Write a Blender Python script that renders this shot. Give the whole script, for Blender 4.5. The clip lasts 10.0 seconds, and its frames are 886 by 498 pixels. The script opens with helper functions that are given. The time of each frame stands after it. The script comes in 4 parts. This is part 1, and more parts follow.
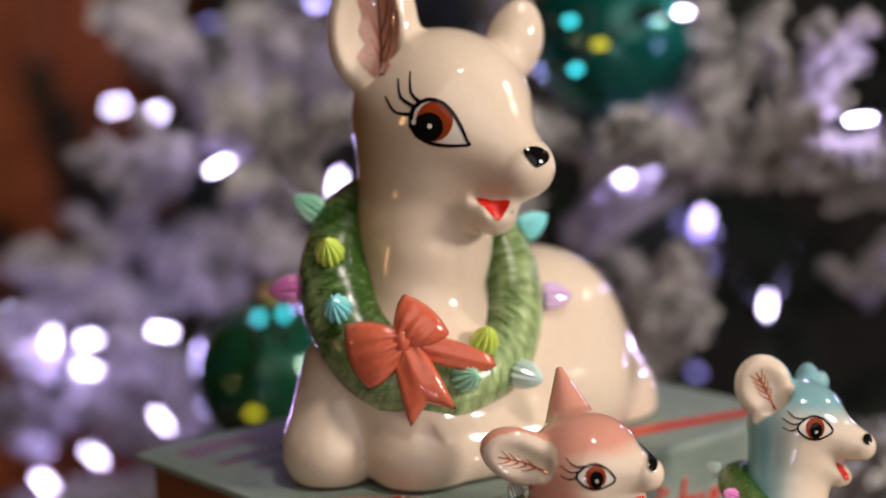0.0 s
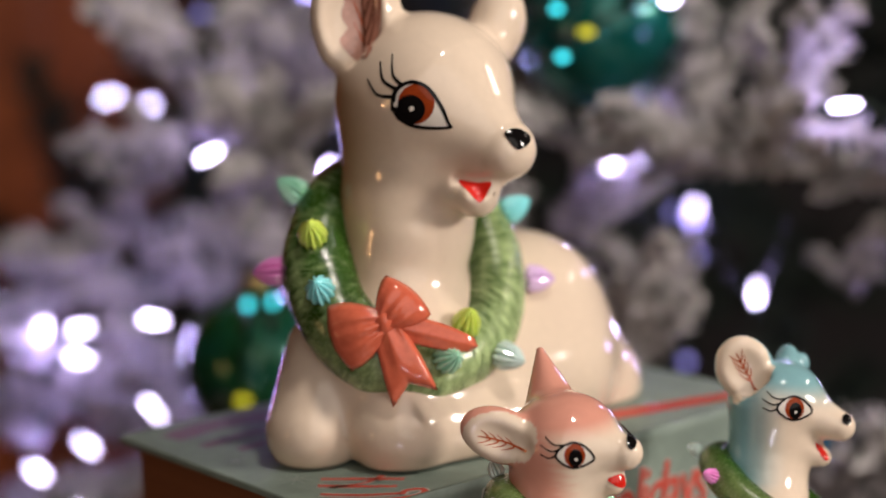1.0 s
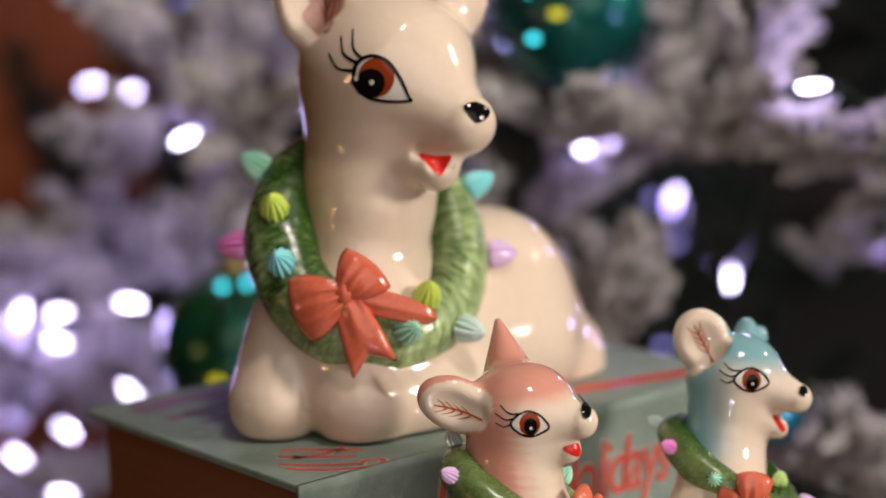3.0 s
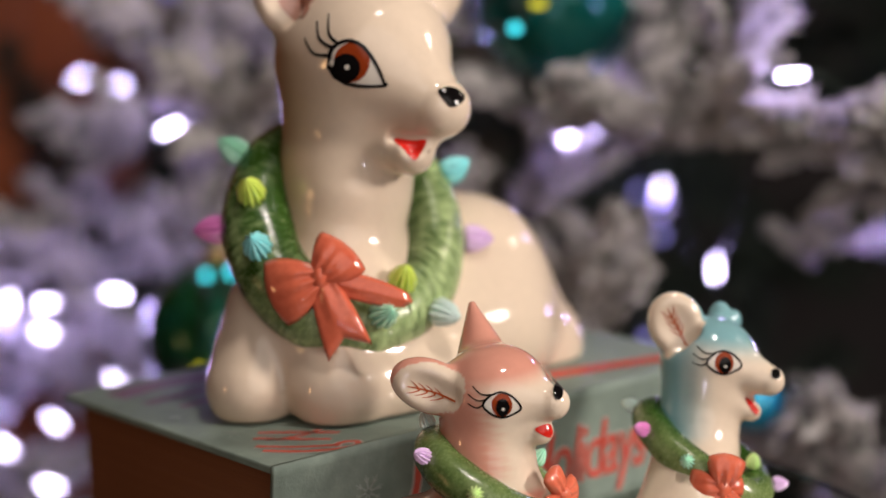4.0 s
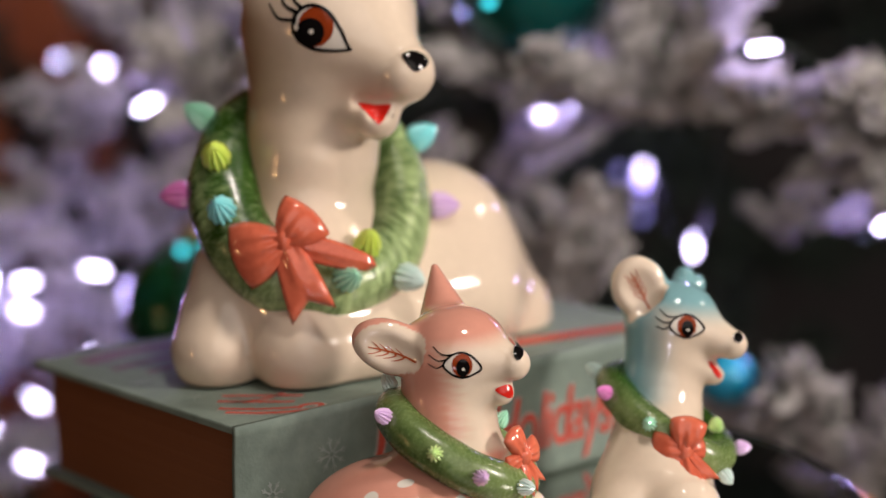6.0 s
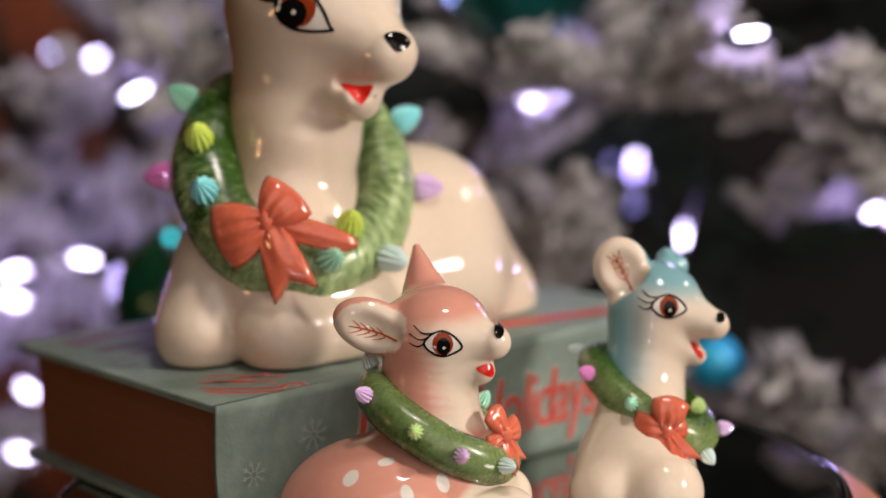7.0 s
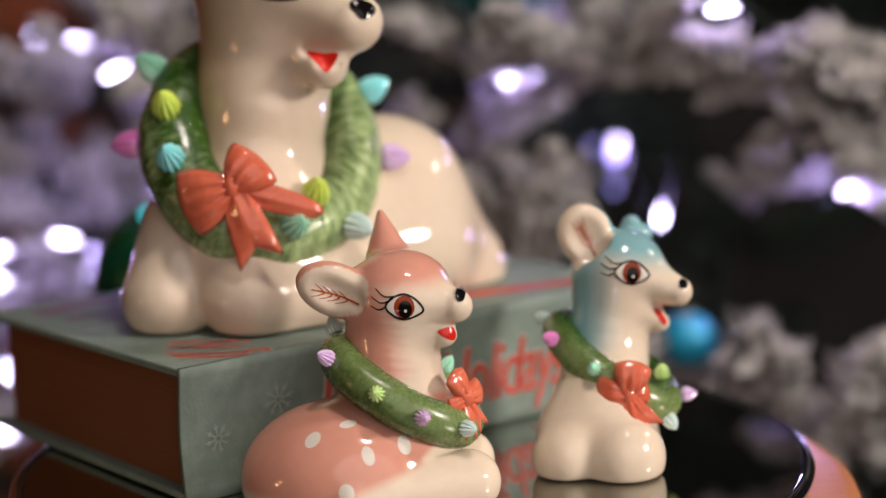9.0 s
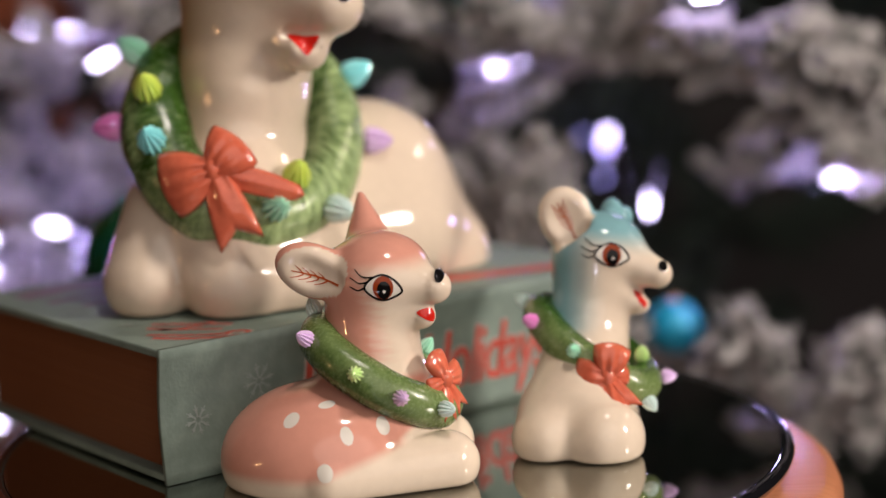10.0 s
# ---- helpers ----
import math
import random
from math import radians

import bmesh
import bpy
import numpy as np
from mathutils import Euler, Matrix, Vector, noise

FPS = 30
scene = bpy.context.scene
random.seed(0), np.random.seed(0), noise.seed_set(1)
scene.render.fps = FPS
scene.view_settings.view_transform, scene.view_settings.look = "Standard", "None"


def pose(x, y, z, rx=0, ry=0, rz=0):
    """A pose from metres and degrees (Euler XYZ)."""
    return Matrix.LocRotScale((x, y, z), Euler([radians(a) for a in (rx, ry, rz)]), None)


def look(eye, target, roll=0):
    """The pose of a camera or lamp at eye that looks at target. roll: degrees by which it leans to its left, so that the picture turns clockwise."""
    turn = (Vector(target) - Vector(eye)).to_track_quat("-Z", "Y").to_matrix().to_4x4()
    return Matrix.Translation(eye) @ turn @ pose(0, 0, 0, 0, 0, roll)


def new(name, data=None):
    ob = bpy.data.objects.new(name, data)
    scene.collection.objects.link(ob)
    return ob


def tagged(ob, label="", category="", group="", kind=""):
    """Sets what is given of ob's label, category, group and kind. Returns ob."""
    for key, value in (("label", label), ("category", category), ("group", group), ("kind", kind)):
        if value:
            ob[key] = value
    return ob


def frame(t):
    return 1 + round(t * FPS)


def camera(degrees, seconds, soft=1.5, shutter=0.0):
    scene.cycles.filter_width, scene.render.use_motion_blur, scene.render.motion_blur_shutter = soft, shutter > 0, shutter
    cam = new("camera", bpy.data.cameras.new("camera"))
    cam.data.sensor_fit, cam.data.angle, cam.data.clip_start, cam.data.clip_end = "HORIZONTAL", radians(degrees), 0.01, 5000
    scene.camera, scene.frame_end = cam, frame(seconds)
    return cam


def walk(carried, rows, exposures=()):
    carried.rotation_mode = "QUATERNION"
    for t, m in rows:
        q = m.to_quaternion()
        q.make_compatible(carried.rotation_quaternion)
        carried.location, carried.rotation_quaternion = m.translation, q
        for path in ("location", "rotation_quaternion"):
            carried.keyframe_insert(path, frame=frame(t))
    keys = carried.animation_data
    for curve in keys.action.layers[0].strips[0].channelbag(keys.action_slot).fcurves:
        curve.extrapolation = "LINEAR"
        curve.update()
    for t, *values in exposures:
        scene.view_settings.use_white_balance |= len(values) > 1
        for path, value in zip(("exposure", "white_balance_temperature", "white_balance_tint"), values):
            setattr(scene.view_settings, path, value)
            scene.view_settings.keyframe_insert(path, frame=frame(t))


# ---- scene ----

# ---------------- camera ----------------
YAW = -39.69                      # the book lies square to the world; the camera looks across it
cam = camera(29.0, 10.0, soft=1.5)
cam.data.dof.use_dof = True
cam.data.dof.focus_distance = 0.487
cam.data.dof.aperture_fstop = 4.3
ROWS = [
    (0, -0.2698, -0.3639, 0.1949, -39.728, -9.342, -2.011),
    (0.5, -0.2693, -0.3675, 0.1924, -39.706, -9.362, -2.031),
    (1, -0.2681, -0.3706, 0.1901, -39.684, -9.368, -2.042),
    (1.5, -0.2668, -0.3734, 0.1881, -39.672, -9.363, -2.035),
    (2, -0.2656, -0.3756, 0.1862, -39.672, -9.362, -2.016),
    (2.5, -0.2640, -0.3784, 0.1842, -39.675, -9.358, -2.001),
    (4, -0.2595, -0.3899, 0.1773, -39.703, -9.326, -1.991),
    (4.5, -0.2582, -0.3928, 0.1747, -39.705, -9.340, -1.976),
    (5, -0.2570, -0.3950, 0.1723, -39.708, -9.368, -1.968),
    (5.5, -0.2553, -0.3971, 0.1698, -39.705, -9.396, -1.957),
    (7, -0.2503, -0.4037, 0.1610, -39.686, -9.387, -1.960),
    (7.5, -0.2489, -0.4059, 0.1581, -39.666, -9.381, -1.957),
    (8, -0.2478, -0.4086, 0.1559, -39.661, -9.397, -1.957),
    (8.5, -0.2468, -0.4114, 0.1537, -39.676, -9.398, -1.949),
    (9, -0.2454, -0.4140, 0.1513, -39.694, -9.406, -1.942),
    (9.5, -0.2438, -0.4168, 0.1489, -39.705, -9.435, -1.934),
    (10, -0.2422, -0.4190, 0.1465, -39.710, -9.469, -1.928),
]


def aim(x, y, z, yaw, pitch, roll):
    a, p = radians(yaw), radians(pitch)
    return look((x, y, z), (x - math.sin(a) * math.cos(p), y + math.cos(a) * math.cos(p), z + math.sin(p)), roll)


walk(cam, [(t, aim(*r)) for t, *r in ROWS])

VIEW = pose(0, 0, 0, 0, 0, YAW)   # plan turned so that y runs away from the camera


def at(r, d, z):
    """A pose at r right, d ahead and z up of the book's corner, in millimetres, turned as the camera looks."""
    return VIEW @ Matrix.Translation((r / 1000, d / 1000, z / 1000))


# ---------------- light ----------------
world = bpy.data.worlds.new("world")
scene.world = world
world.use_nodes = True
world.node_tree.nodes["Background"].inputs[0].default_value = (0.30, 0.24, 0.28, 1)
world.node_tree.nodes["Background"].inputs[1].default_value = 0.02
scene.view_settings.exposure = 0.0


def lamp(name, kind, place, target, power, colour, size):
    data = bpy.data.lights.new(name, kind)
    data.energy, data.color = power, colour
    if kind == "AREA":
        data.shape, data.size = "DISK", size
    else:
        data.shadow_soft_size = size
    ob = new(name, data)
    eye, aim_at = (VIEW @ Vector(place)), (VIEW @ Vector(target))
    ob.matrix_world = look(eye, aim_at)
    return ob


lamp("room_lamp_light", "AREA", (1.30, -0.50, 0.55), (0.06, 0.04, 0.05), 14.5, (1.0, 0.885, 0.80), 0.24)
lamp("ceiling_lamp_light", "AREA", (0.42, -0.40, 1.55), (0.06, 0.06, 0.05), 9.0, (1.0, 0.885, 0.80), 0.15)
# broad fill added beside the camera to lift the figures; no known source
lamp("soft_fill", "AREA", (0.32, -0.80, 0.44), (0.03, 0.05, 0.06), 3.1, (1.0, 0.89, 0.82), 1.0)
lamp("side_lamp_light", "POINT", (1.35, 0.42, 0.95), (0, 0, 0), 7.0, (1.0, 0.84, 0.68), 0.05)
for p in ((-1.00, -0.52, 0.10), (-0.98, -0.42, 0.02)):
    lamp("warm_bulb", "POINT", p, (0, 0, 0), 1.2, (1.0, 0.52, 0.22), 0.014)
for x in (-0.07, -0.03, 0.01, 0.05):  # a run of cool bulbs low in front of the table
    lamp("cool_bulb", "POINT", (x, -0.95, -0.22), (0, 0, 0), 0.28, (0.80, 0.80, 1.0), 0.016)
for p, e in (((-0.172, 0.410, 0.006), 0.06), ((-0.116, 0.370, 0.021), 0.03), ((-0.079, 0.336, 0.106), 0.015), ((-0.190, 0.445, -0.070), 0.045),
             ((-0.165, 0.600, 0.112), 0.07), ((-0.030, 0.405, 0.087), 0.08), ((0.114, 0.308, 0.097), 0.14), ((0.189, 0.385, 0.020), 0.03),
             ((0.191, 0.212, 0.134), 0.03), ((0.262, 0.285, 0.046), 0.10), ((0.187, 0.585, 0.034), 0.08), ((0.020, 0.620, 0.170), 0.10)):
    lamp("fairy_glow", "POINT", p, (0, 0, 0), e * 1.6, (0.56, 0.44, 1.0), 0.006)


# ---------------- materials ----------------
def material(name, colour, rough=0.5, metal=0.0, coat=0.0, vary=0.12, scale=40.0, bump=0.0, bump_scale=300.0, second=None, transmission=0.0,
             attribute="", island=0.0, stretch=None, sheen=0.0):
    """A surface with two scales of variation, and optional relief."""
    m = bpy.data.materials.new(name)
    m.use_nodes = True
    n, l = m.node_tree.nodes, m.node_tree.links
    b = n["Principled BSDF"]
    b.inputs["Roughness"].default_value, b.inputs["Metallic"].default_value = rough, metal
    b.inputs["Coat Weight"].default_value, b.inputs["Coat Roughness"].default_value = coat, 0.04
    b.inputs["Transmission Weight"].default_value = transmission
    b.inputs["Sheen Weight"].default_value = sheen
    co = n.new("ShaderNodeTexCoord")
    place = co.outputs["Object"]
    if stretch:
        mp = n.new("ShaderNodeMapping")
        mp.inputs["Scale"].default_value = stretch
        l.new(place, mp.inputs["Vector"])
        place = mp.outputs["Vector"]
    big, fine = n.new("ShaderNodeTexNoise"), n.new("ShaderNodeTexNoise")
    big.inputs["Scale"].default_value, fine.inputs["Scale"].default_value = scale, scale * 7.3
    big.inputs["Detail"].default_value = fine.inputs["Detail"].default_value = 4
    l.new(place, big.inputs["Vector"]), l.new(place, fine.inputs["Vector"])
    add = n.new("ShaderNodeMath")
    add.operation = "ADD"
    l.new(big.outputs["Fac"], add.inputs[0]), l.new(fine.outputs["Fac"], add.inputs[1])
    ramp = n.new("ShaderNodeMapRange")
    ramp.inputs["From Min"].default_value, ramp.inputs["From Max"].default_value = 0.75, 1.25
    l.new(add.outputs[0], ramp.inputs["Value"])
    mix = n.new("ShaderNodeMix")
    mix.data_type = "RGBA"
    if attribute:
        at_node = n.new("ShaderNodeAttribute")
        at_node.attribute_name = attribute
        low = n.new("ShaderNodeMix")
        low.data_type, low.blend_type = "RGBA", "MULTIPLY"
        low.inputs["Factor"].default_value = 1.0
        low.inputs["B"].default_value = (1 - vary, 1 - vary, 1 - vary, 1)
        l.new(at_node.outputs["Color"], low.inputs["A"])
        l.new(low.outputs["Result"], mix.inputs["A"]), l.new(at_node.outputs["Color"], mix.inputs["B"])
    else:
        other = second or tuple(c * (1 - vary) for c in colour)
        mix.inputs["A"].default_value, mix.inputs["B"].default_value = (*other, 1), (*colour, 1)
    l.new(ramp.outputs[0], mix.inputs["Factor"])
    colour_out = mix.outputs["Result"]
    if island:
        geo, dark = n.new("ShaderNodeNewGeometry"), n.new("ShaderNodeMix")
        dark.data_type, dark.blend_type = "RGBA", "MULTIPLY"
        mr = n.new("ShaderNodeMapRange")
        mr.inputs["To Min"].default_value, mr.inputs["To Max"].default_value = 1 - island, 1.0
        l.new(geo.outputs["Random Per Island"], mr.inputs["Value"])
        dark.inputs["Factor"].default_value = 1.0
        l.new(colour_out, dark.inputs["A"]), l.new(mr.outputs[0], dark.inputs["B"])
        colour_out = dark.outputs["Result"]
    l.new(colour_out, b.inputs["Base Color"])
    rr = n.new("ShaderNodeMapRange")
    rr.inputs["To Min"].default_value, rr.inputs["To Max"].default_value = rough * 0.8, min(1, rough * 1.25)
    l.new(fine.outputs["Fac"], rr.inputs["Value"]), l.new(rr.outputs[0], b.inputs["Roughness"])
    if bump:
        rel, bm_n = n.new("ShaderNodeTexNoise"), n.new("ShaderNodeBump")
        rel.inputs["Scale"].default_value = bump_scale
        l.new(place, rel.inputs["Vector"])
        bm_n.inputs["Strength"].default_value, bm_n.inputs["Distance"].default_value = bump, 0.001
        l.new(rel.outputs["Fac"], bm_n.inputs["Height"]), l.new(bm_n.outputs["Normal"], b.inputs["Normal"])
    return m


def glowing(name, colour, strength):
    m = bpy.data.materials.new(name)
    m.use_nodes = True
    b = m.node_tree.nodes["Principled BSDF"]
    b.inputs["Base Color"].default_value = (*colour, 1)
    b.inputs["Emission Color"].default_value, b.inputs["Emission Strength"].default_value = (*colour, 1), strength
    return m


GLAZE = material("ceramic_glaze", (1, 1, 1), 0.09, coat=0.25, attribute="Glaze", vary=0.05, scale=45, bump=0.05, bump_scale=90)
BLACK = material("black_glaze", (0.006, 0.005, 0.005), 0.08)
WHITE = material("white_glaze", (0.80, 0.74, 0.66), 0.10, coat=0.6, vary=0.05)
IRIS = material("brown_glaze", (0.30, 0.045, 0.010), 0.10, vary=0.25, scale=200)
for m_ in (BLACK, IRIS):  # overglaze enamel, duller than the glaze
    m_.node_tree.nodes["Principled BSDF"].inputs["Specular IOR Level"].default_value = 0.25
RED = material("red_glaze", (0.74, 0.022, 0.012), 0.22, coat=0.15)
EARPINK = material("ear_pink_glaze", (0.62, 0.34, 0.27), 0.12, coat=0.6, vary=0.3, scale=150)
EARDARK = material("ear_rose_glaze", (0.46, 0.20, 0.14), 0.12, coat=0.3, vary=0.3, scale=150)
VEIN = material("rust_brush_glaze", (0.56, 0.11, 0.035), 0.12, coat=0.6, vary=0.35, scale=300)
FOIL = material("silver_foil", (0.95, 0.95, 0.95), 0.30, metal=0.35, vary=0.05)
DARKVEIN = material("umber_brush_glaze", (0.13, 0.045, 0.025), 0.12, coat=0.6, vary=0.35, scale=300)
WREATH = material("green_brushed_glaze", (1, 1, 1), 0.26, coat=0.12, attribute="Glaze", vary=0.22, scale=160, bump=0.28, bump_scale=130)
STROKE = material("dark_green_brush", (0.035, 0.090, 0.014), 0.08, coat=0.8, vary=0.4)
BOW = material("coral_red_glaze", (0.72, 0.165, 0.090), 0.09, coat=0.12, second=(0.60, 0.12, 0.065), scale=60, bump=0.16, bump_scale=140)
COVER = material("sage_printed_board", (0.250, 0.315, 0.270), 0.62, second=(0.180, 0.235, 0.200), scale=26, bump=0.10, bump_scale=900)
PAGES = material("brown_page_edges", (0.25, 0.085, 0.031), 0.6, second=(0.205, 0.066, 0.023), scale=14, stretch=(1, 0.25, 50), bump=0.35, bump_scale=60)
INK = material("red_ink", (0.62, 0.075, 0.045), 0.45, vary=0.25, scale=120)
INKPALE = material("pale_ink", (0.55, 0.50, 0.46), 0.45, vary=0.15, scale=120)
FLAKE = material("snowflake_ink", (0.34, 0.39, 0.36), 0.45, vary=0.2, scale=120)
PLUM = material("plum_ink", (0.20, 0.085, 0.13), 0.45, second=(0.14, 0.10, 0.13), scale=40)
MIRROR = material("mirrored_glass", (0.46, 0.47, 0.44), 0.03, metal=1.0, vary=0.06, scale=12)
TRAYGLASS = material("black_glass", (0.008, 0.008, 0.010), 0.04, coat=1.0)
WOOD = material("orange_stained_wood", (0.60, 0.24, 0.12), 0.35, second=(0.50, 0.185, 0.085), scale=6, stretch=(1.5, 14, 3), bump=0.15, bump_scale=40, coat=0.2)
CABINET = material("red_brown_panel", (0.33, 0.085, 0.024), 0.5, second=(0.20, 0.045, 0.016), scale=3, stretch=(6, 1.5, 0.6), bump=0.1, bump_scale=30)
FLOCK = material("flocked_needles", (0.93, 0.89, 0.88), 0.95, second=(0.55, 0.53, 0.52), scale=120, island=0.35, sheen=0.3)
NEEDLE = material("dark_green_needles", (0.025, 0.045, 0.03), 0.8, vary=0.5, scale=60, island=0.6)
BARK = material("grey_brown_bark", (0.10, 0.075, 0.06), 0.9, vary=0.5, scale=40, bump=0.6, bump_scale=60)
WIRE = material("green_wire", (0.01, 0.02, 0.012), 0.5)
TEAL = material("teal_metallic_ball", (0.006, 0.15, 0.125), 0.18, metal=0.5, vary=0.2, scale=40, coat=0.5)
GREENBALL = material("dark_green_ball", (0.006, 0.11, 0.075), 0.16, metal=0.4, second=(0.02, 0.08, 0.010), scale=25, coat=0.5)
CYAN = material("cyan_metallic_ball", (0.01, 0.45, 0.75), 0.3, metal=0.1, vary=0.2, scale=60, coat=0.5)
CAPGOLD = material("brass_cap", (0.6, 0.42, 0.16), 0.3, metal=1.0)
PLASTER = material("dark_painted_plaster", (0.030, 0.025, 0.027), 0.85, vary=0.15, scale=3, bump=0.15, bump_scale=120)
BOARDS = material("dark_floor_boards", (0.12, 0.06, 0.03), 0.5, vary=0.4, scale=4, stretch=(1, 9, 1), bump=0.1, bump_scale=60)
LED = glowing("led_cool_white", (0.72, 0.62, 1.0), 26.0)
LEDBLUE = glowing("led_lavender", (0.46, 0.40, 1.0), 8.0)
LEDDIM = glowing("led_faint_blue", (0.30, 0.28, 0.75), 1.6)
LEDCYAN = glowing("led_cyan", (0.05, 0.75, 0.85), 2.6)
LEDYELLOW = glowing("led_yellow", (0.55, 0.50, 0.02), 1.5)


def gem_glass(name, colour):
    """Foil-backed tinted glass."""
    m = material(name, colour, 0.06, metal=0.06, coat=1.0, vary=0.04, scale=200)
    b = m.node_tree.nodes["Principled BSDF"]
    b.inputs["IOR"].default_value = 1.6
    b.inputs["Specular IOR Level"].default_value = 1.0
    return m


GEMS = {"green": gem_glass("green_glass", (0.50, 0.98, 0.75)), "gold": gem_glass("yellow_green_glass", (0.80, 0.98, 0.18)),
        "cyan": gem_glass("aqua_glass", (0.34, 0.93, 0.98)), "purple": gem_glass("violet_glass", (0.90, 0.64, 1.0)),
        "pink": gem_glass("pink_glass", (0.95, 0.32, 0.76)), "ice": gem_glass("ice_glass", (0.82, 1.0, 0.97)),
        "lime": gem_glass("lime_glass", (0.72, 1.0, 0.40))}


# ---------------- building blocks ----------------
def mesh_of(name, verts, faces, materials, index=None, smooth=True):
    me = bpy.data.meshes.new(name)
    me.from_pydata([tuple(v) for v in verts], [], [tuple(f) for f in faces])
    for m in materials:
        me.materials.append(m)
    if index is not None:
        me.polygons.foreach_set("material_index", np.asarray(index, dtype=np.int32))
    me.polygons.foreach_set("use_smooth", np.full(len(me.polygons), smooth))
    me.update()
    return me


def part(name, data, material_, parent, label=""):
    """Links a mesh or a bmesh as one object under a thing or under a part."""
    if isinstance(data, bmesh.types.BMesh):
        me = bpy.data.meshes.new(name)
        data.to_mesh(me)
        data.free()
        data = me
    if material_ and not data.materials:
        data.materials.append(material_)
    ob = new(name, data)
    ob.parent = parent
    return tagged(ob, label)


def box(x0, y0, z0, x1, y1, z1, bevel=0.0, segments=2):
    bm = bmesh.new()
    bmesh.ops.create_cube(bm, size=1, matrix=Matrix.LocRotScale(((x0 + x1) / 2, (y0 + y1) / 2, (z0 + z1) / 2), None, (x1 - x0, y1 - y0, z1 - z0)))
    if bevel:
        bmesh.ops.bevel(bm, geom=bm.edges[:], offset=bevel, segments=segments, affect="EDGES", profile=0.5)
    return bm


def lathe(profile, steps=64, ribs=0, depth=0.0):
    """A turned solid from (radius, height) pairs; ribs scallop it."""
    verts, faces = [], []
    for r, z in profile:
        for k in range(steps):
            a = 2 * math.pi * k / steps
            q = r * (1 - depth * (1 - abs(math.sin(ribs * a / 2)) ** 0.7)) if ribs else r
            verts.append((q * math.cos(a), q * math.sin(a), z))
    for i in range(len(profile) - 1):
        for k in range(steps):
            k2 = (k + 1) % steps
            faces.append((i * steps + k, i * steps + k2, (i + 1) * steps + k2, (i + 1) * steps + k))
    faces.append(tuple(reversed(range(steps))))
    faces.append(tuple((len(profile) - 1) * steps + k for k in range(steps)))
    return verts, faces


# ---------------- soft clay forms: distances in millimetres ----------------
def ell(c, r, turn=None):
    c, r = np.array(c, dtype=np.float32), np.array(r, dtype=np.float32)
    rot = np.array(Euler([radians(a) for a in turn]).to_matrix().inverted(), dtype=np.float32) if turn else None

    def f(p):
        q = p - c
        if rot is not None:
            q = q @ rot.T
        q = q / r
        k0 = np.sqrt((q * q).sum(-1))
        q = q / r
        k1 = np.sqrt((q * q).sum(-1)) + 1e-6
        return k0 * (k0 - 1) / k1
    return f


def cone(a, b, ra, rb, flat=None):
    """A round-ended tapered limb; flat = (axis, factor) squashes it along that axis."""
    a, b = np.array(a, dtype=np.float32), np.array(b, dtype=np.float32)
    if flat:
        n = np.array(flat[0], dtype=np.float32)
        n = n / np.linalg.norm(n)
    ab = b - a

    def f(p):
        q = p - a
        t = np.clip((q @ ab) / (ab @ ab), 0, 1)
        e = q - t[..., None] * ab
        if flat:
            e = e + (e @ n)[..., None] * n * (flat[1] - 1)
        return (np.sqrt((e * e).sum(-1)) - (ra + (rb - ra) * t)) / (flat[1] ** 0.5 if flat else 1)
    return f


def smin(a, b, k):
    h = np.clip(0.5 + 0.5 * (b - a) / k, 0, 1)
    return b + (a - b) * h - k * h * (1 - h)


def clay(forms, cuts=(), floor=None):
    """Blends forms (distance, softness), hollows out the cuts and flattens the foot at the height floor."""
    def f(p):
        d = None
        for g, k in forms:
            e = g(p)
            d = e if d is None else smin(d, e, k)
        for g, k in cuts:
            d = -smin(-d, g(p), k)
        if floor is not None:
            d = -smin(-d, p[..., 2] - floor, 2.0)
        return d
    return f


def gradient(f, p, h=0.3):
    g = np.stack([f(p + np.eye(3, dtype=np.float32)[i] * h) - f(p - np.eye(3, dtype=np.float32)[i] * h) for i in range(3)], -1)
    return g / (np.linalg.norm(g, axis=-1, keepdims=True) + 1e-9)


